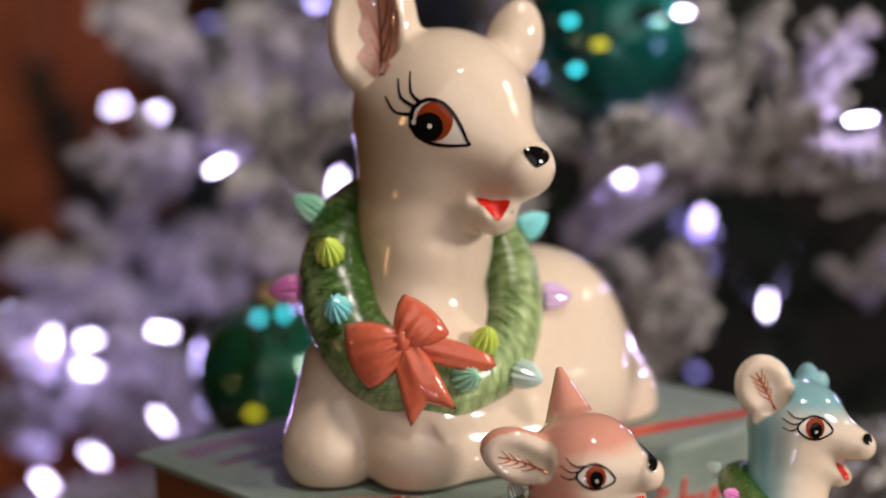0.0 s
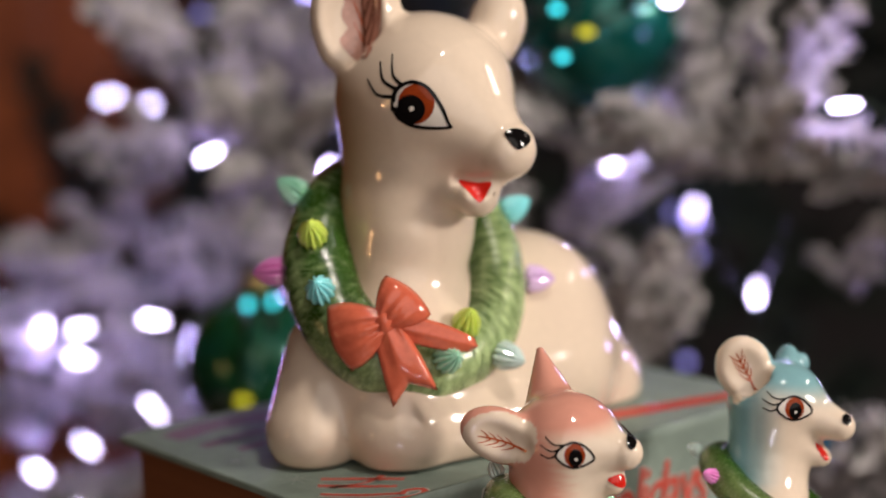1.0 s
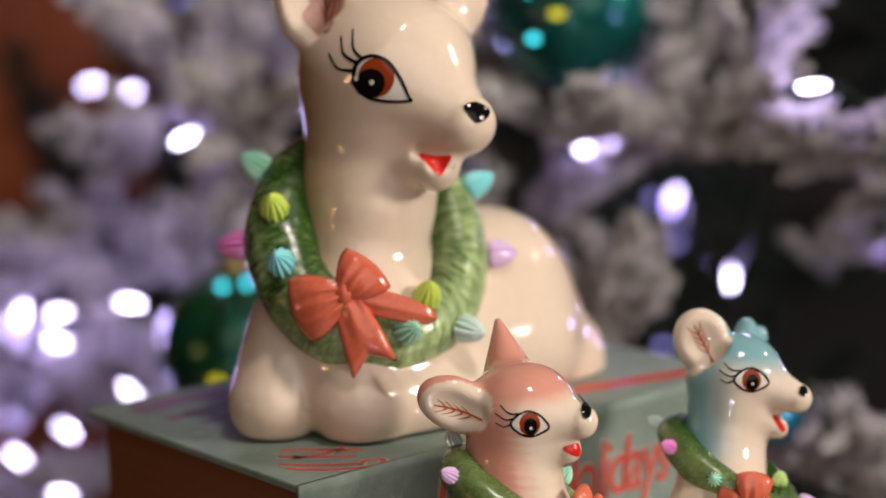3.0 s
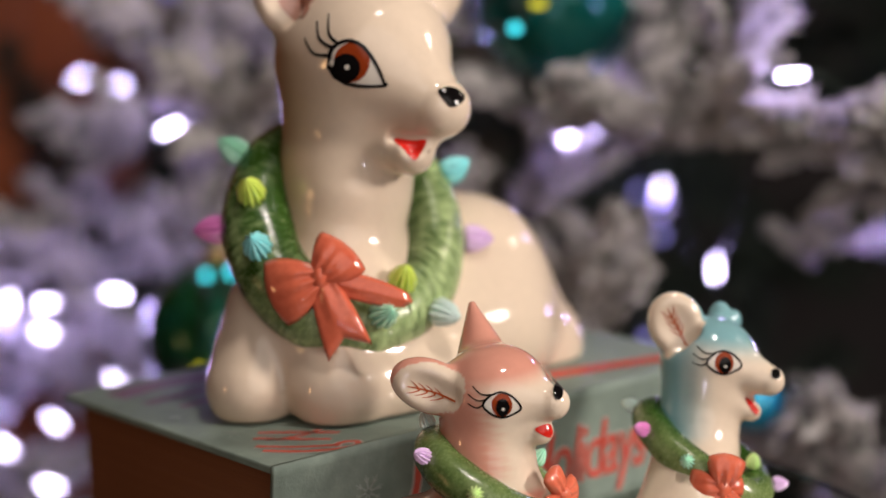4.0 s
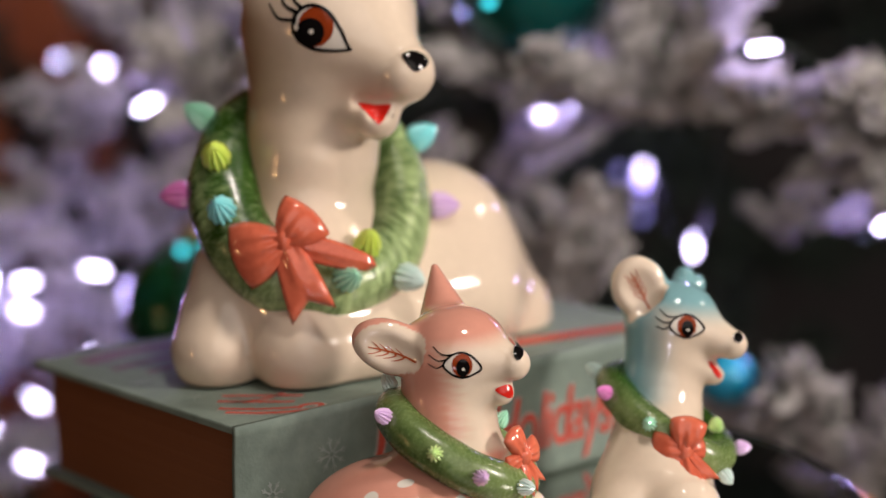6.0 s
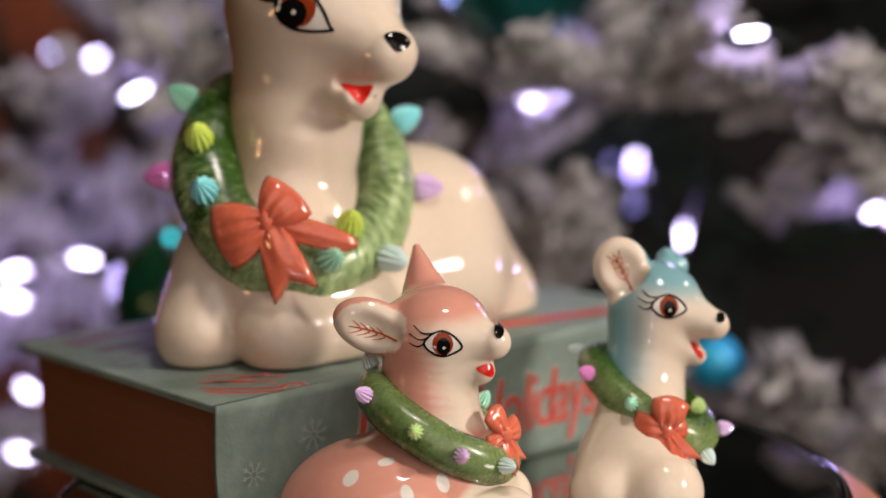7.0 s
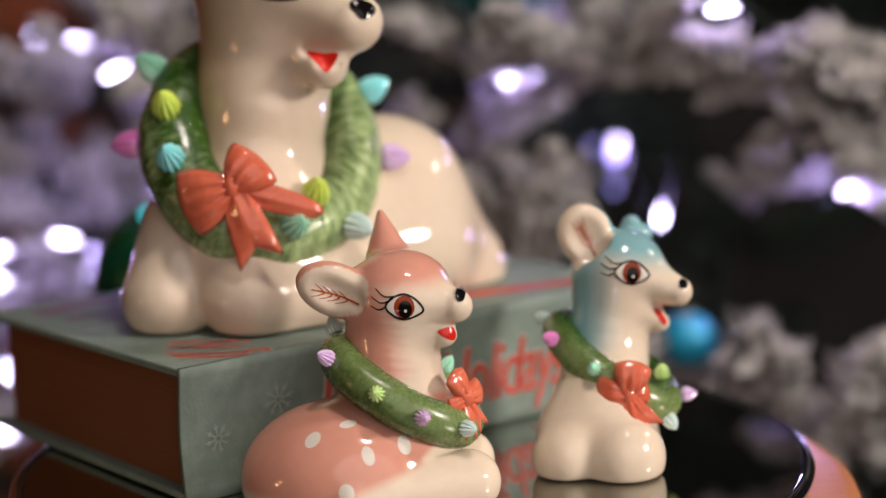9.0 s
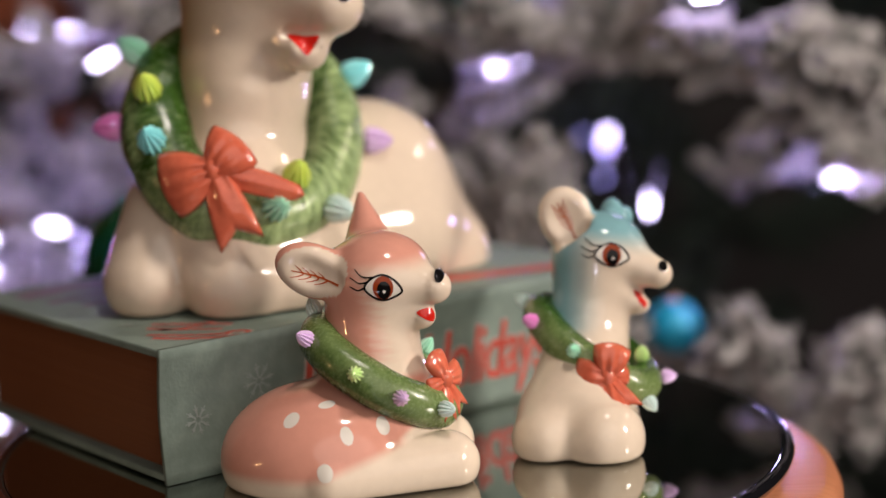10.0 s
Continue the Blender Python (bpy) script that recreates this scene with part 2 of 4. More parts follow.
def skin(f, low, high, step):
    """The surface of a distance form as a smooth quad mesh."""
    low, high = np.array(low, dtype=np.float32), np.array(high, dtype=np.float32)
    n = np.ceil((high - low) / step).astype(int) + 1
    ax = [low[i] + step * np.arange(n[i], dtype=np.float32) for i in range(3)]
    field = np.empty(n, dtype=np.float32)
    yz = np.stack(np.meshgrid(ax[1], ax[2], indexing="ij"), -1)
    for i in range(n[0]):
        p = np.empty((n[1], n[2], 3), dtype=np.float32)
        p[..., 0], p[..., 1:] = ax[0][i], yz
        field[i] = f(p)
    s = field < 0
    c = np.zeros(n - 1, dtype=np.int8)
    for i in (0, 1):
        for j in (0, 1):
            for k in (0, 1):
                c += s[i:n[0] - 1 + i, j:n[1] - 1 + j, k:n[2] - 1 + k]
    cells = np.argwhere((c > 0) & (c < 8))
    index = np.full(n - 1, -1, dtype=np.int64)
    index[tuple(cells.T)] = np.arange(len(cells))
    v = low + (cells.astype(np.float32) + 0.5) * step
    for _ in range(4):
        g = gradient(f, v)
        v = v - g * np.clip(f(v), -step, step)[:, None]
    quads = []
    for axis in range(3):
        a, b = [i for i in range(3) if i != axis]
        lo = [slice(1, n[i] - 1) for i in range(3)]
        up = list(lo)
        lo[axis], up[axis] = slice(0, n[axis] - 1), slice(1, n[axis])
        s0, s1 = s[tuple(lo)], s[tuple(up)]
        for flip, where in ((False, s0 & ~s1), (True, ~s0 & s1)):
            e = np.argwhere(where)
            e[:, a] += 1
            e[:, b] += 1
            q = []
            for da, db in ((-1, -1), (0, -1), (0, 0), (-1, 0)):
                m = e.copy()
                m[:, a] += da
                m[:, b] += db
                q.append(index[tuple(m.T)])
            q = np.stack(q, 1)
            if flip != (axis == 1):
                q = q[:, ::-1]
            quads.append(q)
    return v, np.concatenate(quads)


def drape(f, points, lift, way=(0.0, 1.0, -0.165)):
    """Lays points on the form along the way given, lifted by a hair."""
    way = np.array(way, dtype=np.float32)
    way /= np.linalg.norm(way)
    p = np.array(points, dtype=np.float32) - way * 25
    for _ in range(60):
        p = p + way * np.clip(f(p), -2, 3)[:, None] * 0.8
    return p + gradient(f, p) * lift


def curve(points, count, closed=False):
    """A smooth line through a few points."""
    p, out = [Vector(q) for q in points], []
    n = len(p)
    spans = n if closed else n - 1
    for k in range(count):
        u = k / count * spans if closed else k / (count - 1) * spans
        i = min(int(u), spans - 1)
        t = u - i
        if closed:
            a, b, c, d = p[(i - 1) % n], p[i], p[(i + 1) % n], p[(i + 2) % n]
        else:
            a, b, c, d = p[max(i - 1, 0)], p[i], p[i + 1], p[min(i + 2, n - 1)]
        out.append(0.5 * ((2 * b) + (c - a) * t + (2 * a - 5 * b + 4 * c - d) * t * t + (3 * b - a - 3 * c + d) * t ** 3))
    return out


class Figure:
    """A glazed figurine: one mesh with its painted marks laid on the glaze."""

    def __init__(self, form, low, high, step, origin, paint):
        self.f, self.o = form, np.array(origin, dtype=np.float32)
        v, q = skin(form, low, high, step)
        self.verts, self.faces = [v], [tuple(int(i) for i in f_) for f_ in q]
        self.count, self.index, self.materials = len(v), [0] * len(q), [GLAZE]
        self.colour = paint(v, gradient(form, v))

    def slot(self, m):
        if m not in self.materials:
            self.materials.append(m)
        return self.materials.index(m)

    def add(self, pts, faces, m):
        base = self.count
        self.verts.append(pts)
        self.count += len(pts)
        self.faces += [tuple(base + i for i in f_) for f_ in faces]
        self.index += [self.slot(m)] * len(faces)

    def patch(self, centre, outline, m, lift=0.12, rings=5, way=(0.0, 1.0, -0.165)):
        """A painted area: outline in millimetres right and up of the centre."""
        n = len(outline)
        mid = Vector((sum(p[0] for p in outline) / n, sum(p[1] for p in outline) / n))
        pts = [(centre[0] + mid[0], centre[1], centre[2] + mid[1])]
        for k in range(1, rings + 1):
            for p in outline:
                q = mid + (Vector(p[:2]) - mid) * (k / rings)
                pts.append((centre[0] + q[0], centre[1], centre[2] + q[1]))
        faces = [(0, 1 + (i + 1) % n, 1 + i)[::-1] for i in range(n)]
        for k in range(rings - 1):
            a, b = 1 + k * n, 1 + (k + 1) * n
            faces += [(a + i, b + i, b + (i + 1) % n, a + (i + 1) % n) for i in range(n)]
        v = drape(self.f, pts, lift, way)
        self.add(v, faces, m)

    def line(self, centre, points, m, w0, w1, lift=0.2, closed=False, way=(0.0, 1.0, -0.165)):
        """A brush line that thins from w0 to w1."""
        pts, n = [], len(points)
        for i, p in enumerate(points):
            a, b = points[(i - 1) % n if closed else max(i - 1, 0)], points[(i + 1) % n if closed else min(i + 1, n - 1)]
            t = Vector(b[:2]) - Vector(a[:2])
            t = t.normalized() if t.length else Vector((1, 0))
            w = (w0 + (w1 - w0) * i / (n - 1)) / 2
            for s in (w, -w):
                pts.append((centre[0] + p[0] - t[1] * s, centre[1], centre[2] + p[1] + t[0] * s))
        faces = [(2 * i, 2 * i + 1, (2 * i + 3) % (2 * n), (2 * i + 2) % (2 * n)) for i in range(n if closed else n - 1)]
        self.add(drape(self.f, pts, lift, way), faces, m)

    def finish(self, name, label):
        v = (np.concatenate(self.verts) - self.o) / 1000
        me = mesh_of(name, v, self.faces, self.materials, self.index)
        col = np.ones((len(v), 4), dtype=np.float32)
        col[:len(self.colour), :3] = self.colour
        layer = me.color_attributes.new("Glaze", "FLOAT_COLOR", "POINT")
        layer.data.foreach_set("color", col.ravel())
        ob = new(name, me)
        ob.matrix_world = at(*[float(c) for c in self.o])
        return tagged(ob, label, "figurine", "deer figurines")


def blend(a, b, w):
    w = np.clip(w, 0, 1)[:, None]
    w = w * w * (3 - 2 * w)
    return np.array(a, dtype=np.float32) * (1 - w) + np.array(b, dtype=np.float32) * w if np.ndim(a) == 1 else a * (1 - w) + np.array(b, dtype=np.float32) * w


def oval(c, rx, rz, turn=0.0, n=24):
    a = radians(turn)
    return [(c[0] + rx * math.cos(q) * math.cos(a) - rz * math.sin(q) * math.sin(a), c[1] + rx * math.cos(q) * math.sin(a) + rz * math.sin(q) * math.cos(a))
            for q in (2 * math.pi * k / n for k in range(n))]


CREAM = (0.81, 0.665, 0.525)


# ---------------- the large deer ----------------
def large_deer():
    form = clay([
        (ell((26.5, 81, 152), (27.5, 27, 24.5)), 1),
        (cone((33, 72, 146), (50.0, 57.4, 135.0), 20, 9.6), 9),
        (cone((28, 74, 131), (40.8, 57.4, 121.9), 16, 7.3), 6),
        (cone((22, 84, 142), (18.5, 80, 112), 22.5, 19.8), 8),
        (cone((18.5, 80, 112), (15, 76, 76), 19.8, 23), 6),
        (cone((27, 75, 128), (22, 76, 110), 15, 17), 6),
        (ell((15, 74, 66), (28, 26, 28)), 10),
        (cone((22, 86, 62), (54, 116, 70), 26, 28), 12),
        (cone((54, 117, 70), (76, 129, 44), 28, 22), 14),
        (ell((60, 102, 54), (24, 18, 24)), 12),
        (cone((16, 68, 62), (58, 98, 56), 21, 22), 8),
        (ell((14, 64, 74), (22, 17, 16)), 8),
        (cone((-6, 68, 72), (-11.5, 58.0, 50), 14, 15), 5),
        (cone((10, 62, 72), (15.5, 52.8, 50), 15, 15), 4.5),
        (cone((15.5, 52.8, 50), (46, 69, 49), 15, 13.5), 4),
        (cone((14, 84, 166), (9, 78, 180), 8, 7), 6),
        (ell((6, 77, 177), (14, 6.5, 21), (0, 4, 10)), 3),
        (cone((44, 92, 160), (50, 97, 172), 8, 7.5), 5),
        (ell((50.5, 97, 171), (8.6, 6.5, 13.5), (0, 12, 0)), 4),
    ], [
        (ell((4.5, 70, 177), (10.2, 5.5, 16.5), (0, 4, 10)), 1.5),
        (cone((35.5, 53.5, 127.0), (51, 48.5, 125.2), 2.0, 3.0), 1.2),
        (ell((41.6, 48.0, 124.6), (5.2, 5.2, 4.0), (0, 12, 0)), 0.9),
    ], floor=40.3)

    def paint(v, n):
        c = np.tile(np.array(CREAM, dtype=np.float32), (len(v), 1))
        # airbrushed tan, deepened in colour where the neck's left side is shaded
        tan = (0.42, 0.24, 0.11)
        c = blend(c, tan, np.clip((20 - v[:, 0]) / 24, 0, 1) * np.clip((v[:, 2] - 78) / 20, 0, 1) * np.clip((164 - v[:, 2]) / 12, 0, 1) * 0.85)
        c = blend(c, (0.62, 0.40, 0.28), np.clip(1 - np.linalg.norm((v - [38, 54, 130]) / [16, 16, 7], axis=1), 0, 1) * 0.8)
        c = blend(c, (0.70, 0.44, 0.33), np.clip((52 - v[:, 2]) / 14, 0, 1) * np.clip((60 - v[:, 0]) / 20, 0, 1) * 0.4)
        return c

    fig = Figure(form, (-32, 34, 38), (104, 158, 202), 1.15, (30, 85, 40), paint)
    e = (24.5, 54, 149.5)
    almond = curve([(-7.6, 0), (-6.4, 4.6), (-2.2, 6.8), (2.6, 5.2), (6.6, -0.6), (8.9, -5.8), (9.4, -7.0), (3.6, -6.9), (-2.0, -5.8), (-5.8, -3.6)], 44, True)
    fig.patch(e, almond, WHITE, 0.10)
    fig.patch(e, oval((-0.6, 0.4), 5.5, 6.0, -14), IRIS, 0.16)
    fig.patch(e, oval((-2.4, -1.2), 4.4, 4.3), BLACK, 0.22)
    # two eye highlights, painted in as white dots
    fig.patch(e, oval((-2.0, -1.0), 0.75, 0.75), WHITE, 0.30, 2)
    fig.patch(e, oval((-6.6, 0.6), 0.7, 0.9), WHITE, 0.30, 2)
    fig.line(e, almond, BLACK, 0.85, 0.85, 0.26, True)
    fig.line(e, curve([(-7.5, -1.2), (-6.6, 4.4), (-2.2, 6.9), (2.8, 5.2), (6.8, -0.4), (9.2, -6.7)], 26), BLACK, 1.5, 0.7, 0.28)
    fig.line(e, curve([(9.6, -7.0), (3.6, -7.0), (-2.0, -5.9), (-6.2, -3.2)], 16), BLACK, 0.6, 1.3, 0.28)
    for a, b, c in (((-4.6, 6.2), (-7.2, 9.6), (-7.2, 16.0)), ((-6.2, 5.0), (-10.2, 8.2), (-10.9, 14.0)), ((-7.4, 2.8), (-12.2, 4.0), (-14.9, 9.0))):
        fig.line(e, curve([a, b, c], 14), BLACK, 1.25, 0.40, 0.26)
    fig.patch((53.4, 50, 138.8), curve([(-3.6, 2.0), (0, 3.1), (3.6, 1.2), (3.4, -1.4), (0.2, -3.2), (-2.0, -1.2)], 24, True), BLACK, 0.35)
    fig.patch((41.2, 50, 124.5), curve([(-5.6, 2.8), (0, 1.9), (4.2, 1.8), (3.2, -1.2), (0.6, -4.3), (-2.2, -1.5)], 30, True), RED, 0.15)
    ear = (5, 70, 176)
    fig.patch(ear, curve([(2, 15), (7, 13), (8.5, 2), (5, -9), (2.5, -14), (-2.0, -10.5), (-4.2, -6.5), (-1.4, -3.5), (-3.4, 1), (-2.2, 6), (-3.0, 11)], 44, True), EARPINK, 0.12)
    fig.patch(ear, curve([(3.6, 15), (8.2, 11), (9.2, 0), (7.0, -9), (3.6, -13.5), (3.0, -2)], 30, True), EARDARK, 0.18)
    fig.line(ear, curve([(3.2, -13.4), (3.4, -2), (3.0, 12)], 14), DARKVEIN, 1.3, 0.4, 0.25)
    for x0, z0, x1, z1 in ((3.6, -11.0, 7.2, 3.0), (3.5, -6.0, 7.6, 9.0), (3.4, 0.0, 6.4, 13.0), (3.5, -9.0, 0.4, -1.0), (3.4, -3.0, 0.2, 6.0)):
        fig.line(ear, curve([(x0, z0), ((x0 + x1) / 2 + 0.5, (z0 + z1) / 2 - 0.6), (x1, z1)], 10), DARKVEIN if x1 > x0 else VEIN, 0.8, 0.2, 0.25)
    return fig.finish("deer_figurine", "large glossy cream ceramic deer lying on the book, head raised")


# ---------------- the pink fawn ----------------
def small_eye(fig, e, s, flip=0.0):
    k = lambda pts: [(p[0] * s, p[1] * s) for p in pts]
    almond = curve(k([(-5.2, 0.3), (-3.2, 2.8), (0, 3.8), (3.2, 2.2), (5.3, -0.8), (3.0, -2.5), (0, -3.3), (-3.0, -2.2)]), 36, True)
    fig.patch(e, almond, WHITE, 0.08)
    fig.patch(e, oval((0, 0.2 * s), 2.9 * s, 3.3 * s), IRIS, 0.13)
    fig.patch(e, oval((0.2 * s, -0.5 * s), 1.9 * s, 2.5 * s), BLACK, 0.18)
    # pupil highlight painted in as a white dot
    fig.patch(e, oval((0.3 * s, -0.9 * s), 0.42 * s, 0.42 * s), WHITE, 0.24, 2)
    fig.line(e, almond, BLACK, 0.62 * s, 0.62 * s, 0.2, True)
    for a, b, c in (((-2.4, 3.2), (-5.6, 3.4), (-7.8, 5.6)), ((-4.0, 2.0), (-6.6, 1.6), (-9.2, 3.4)), ((-5.0, 0.5), (-7.0, -0.4), (-9.3, 0.8))):
        fig.line(e, curve(k([a, b, c]), 12), BLACK, 0.55 * s, 0.25 * s, 0.2)


def branch_veins(fig, ear, main, s):
    fig.line(ear, curve(main, 12), VEIN, 0.7 * s, 0.3 * s, 0.16)
    a, b = Vector(main[0]), Vector(main[-1])
    t = (b - a).normalized()
    side = Vector((-t[1], t[0]))
    for k, q in enumerate((0.25, 0.42, 0.58, 0.74)):
        m = a.lerp(b, q)
        for g in (1, -1):
            fig.line(ear, curve([m, m + t * 1.5 * s + side * g * 1.1 * s, m + t * 3.3 * s + side * g * 1.9 * s], 7), VEIN, 0.5 * s, 0.15 * s, 0.16)


PINK = (0.73, 0.335, 0.25)


def pink_fawn():
    form = clay([
        (ell((63, 10, 58), (15.2, 15.2, 13.2)), 1),
        (cone((67, 6, 56.5), (78.6, 0, 56.2), 10, 4.9), 4),
        (cone((65, 7, 50.5), (75.0, 1.0, 47.9), 9, 3.8), 2.2),
        (cone((60, 10, 54), (60, 8, 32), 13, 14.6), 5),
        (ell((46, 3, 7), (31, 25, 22.5)), 6),
        (ell((65, 6, 18), (15.5, 13, 16.5)), 6),
        (cone((48, -15, 5), (80.8, -4.5, 6.0), 9, 9.2), 1.0),
        (cone((66, 14, 8), (80, 11, 8), 9, 8.8), 4),
        (cone((52, 8, 60.5), (44, 5, 62), 5, 5), 4),
        (ell((44.5, 4.5, 61), (11.8, 4.4, 7.8), (0, 24, 0)), 1.5),
        (cone((60, 20, 64), (57.4, 28.5, 79.0), 8.6, 1.3), 3),
    ], [
        (ell((43.3, -1.6, 61), (9.8, 4.0, 6.3), (0, 24, 0)), 1.6),
    ], floor=0.2)

    def paint(v, n):
        c = np.tile(np.array(CREAM, dtype=np.float32), (len(v), 1))
        x, y, z = v[:, 0], v[:, 1], v[:, 2]
        w = np.clip((z - 59.5 - (x - 63) * 0.10) / 6, 0, 1)
        w = np.maximum(w, np.clip((66 - x + (50 - z) * 0.22 + 0.8 * np.sin(z * 2.6 + 0.5 * x) + 0.5 * np.sin(z * 5.3)) / 10, 0, 1) * np.clip((z - 34) / 4, 0, 1))
        w = np.maximum(w, np.clip((77 - x - (30 - z) * 0.35 + 1.2 * np.sin(z * 1.1)) / 4, 0, 1) * np.clip((z - 4 - np.clip(x - 42, 0, 40) * 0.32) / 4, 0, 1) * np.clip((33 - z) / 3, 0, 1))
        ear = ((np.linalg.norm((v - [43.6, 0, 61]) / [11.5, 6, 8.2], axis=1) < 1) & (y < 4.2) & (n[:, 1] < -0.2))
        w = np.where(ear, 0.05, w)
        c = blend(c, PINK, w)
        muzzle = np.clip((z - 58) / 3, 0, 1) * np.clip((x - 74) / 5, 0, 1)
        return blend(c, CREAM, muzzle * 0.8)

    fig = Figure(form, (10, -32, -1), (94, 36, 82), 0.85, (52, 2, 0), paint)
    small_eye(fig, (64.2, -6, 57.3), 1.0)
    fig.patch((80.0, -4, 60.2), oval((0, 0), 1.35, 2.2, -8), BLACK, 0.3)
    fig.patch((76.2, -4, 48.5), curve([(-2.9, 1.2), (0.9, 2.5), (2.1, 0.4), (1.6, -1.5), (-0.7, -0.7)], 20, True), RED, 0.12)
    branch_veins(fig, (43.5, 0, 61), [(8.0, -3.6), (2, -0.8), (-5.5, 1.2)], 1.0)
    for r, z, a, b, t in ((37.6, 24.1, 2.6, 1.7, 40), (53, 19.5, 1.7, 2.7, 20), (47.4, 28.0, 2.4, 1.0, 8), (62.9, 21.6, 1.7, 2.7, 22), (46.9, 9.6, 2.2, 2.6, 10)):
        fig.patch((r, -25, z), oval((0, 0), a, b, t), WHITE, 0.06)
    return fig.finish("fawn_figurine", "small pink and cream ceramic fawn lying on the tray")


# ---------------- the blue fawn ----------------
def blue_fawn():
    form = clay([
        (ell((130.5, 48.5, 58), (13.2, 12.5, 10.8)), 1),
        (cone((134, 45, 55), (146.8, 38.6, 50.6), 9, 4.6), 4.5),
        (cone((131, 45, 48), (141.4, 40.4, 41.0), 8.5, 3.2), 2.5),
        (cone((127.5, 48, 55), (126, 46, 30), 12.2, 11.5), 5),
        (cone((125, 45, 32), (121.5, 30, 9), 11.0, 18.5), 7),
        (cone((113, 28, 11), (110.5, 18.5, 5.5), 9, 10.5), 5),
        (cone((124.5, 26, 11), (127.0, 17.0, 5.5), 10.5, 12.8), 3.0),
        (ell((119.8, 46.5, 67.6), (8.8, 4.0, 10.2), (0, -22, 0)), 1.5),
        (cone((123, 48, 62), (119, 47, 66), 5, 4.5), 3),
        (ell((135, 57, 66.2), (3.9, 3.6, 5.8)), 2.4),
        (ell((139.4, 58, 65.6), (2.5, 2.6, 3.4)), 1.2),
    ], [
        (ell((119.2, 41.2, 68.2), (7.3, 3.4, 8.8), (0, -22, 0)), 1.4),
        (ell((143.5, 36.5, 43.8), (4.4, 4.4, 1.9), (0, 25, 30)), 0.7),
    ], floor=0.2)

    def paint(v, n):
        c = np.tile(np.array(CREAM, dtype=np.float32), (len(v), 1))
        x, y, z = v[:, 0], v[:, 1], v[:, 2]
        w = np.clip((z - 56.5 + (x - 130) * 0.14) / 9, 0, 1)
        w = np.maximum(w, np.clip((136 - x + (y - 48) * 0.3) / 16, 0, 1) * np.clip((z - 28) / 8, 0, 1))
        ear = ((np.linalg.norm((v - [118.5, 43, 69]) / [9.5, 5, 11.5], axis=1) < 1) & (y < 46.5) & (n[:, 1] < -0.2))
        w = np.where(ear, 0.0, w)
        return blend(c, (0.22, 0.42, 0.46), w)

    fig = Figure(form, (96, -2, -1), (156, 66, 84), 0.85, (122, 30, 0), paint)
    small_eye(fig, (132.5, 37, 57.0), 1.0)
    fig.patch((148.0, 33, 53.8), oval((0, 0), 1.4, 1.5), BLACK, 0.3)
    fig.patch((141.4, 33, 43.4), curve([(-2.2, 3.2), (0.2, 2.2), (1.9, -1.0), (0.9, -2.2), (-0.8, 0.0)], 20, True), RED, 0.12)
    branch_veins(fig, (119.3, 42, 68.1), [(3.0, -6.4), (1.0, -1.5), (-2.4, 5.0)], 1.1)
    return fig.finish("fawn_figurine", "small pale blue and cream ceramic fawn sitting upright on the tray")


# ---------------- wreaths ----------------
def bulb_mesh(name, r, length):
    prof = [(r * 0.55, -0.12 * length), (r * 0.95, 0.0), (r, 0.18 * length), (r * 0.92, 0.42 * length), (r * 0.68, 0.68 * length), (r * 0.36, 0.88 * length), (r * 0.08, length)]
    v, f = lathe(prof, 66, 11, 0.36)
    return mesh_of(name, np.array(v) / 1000, f, [], smooth=False)


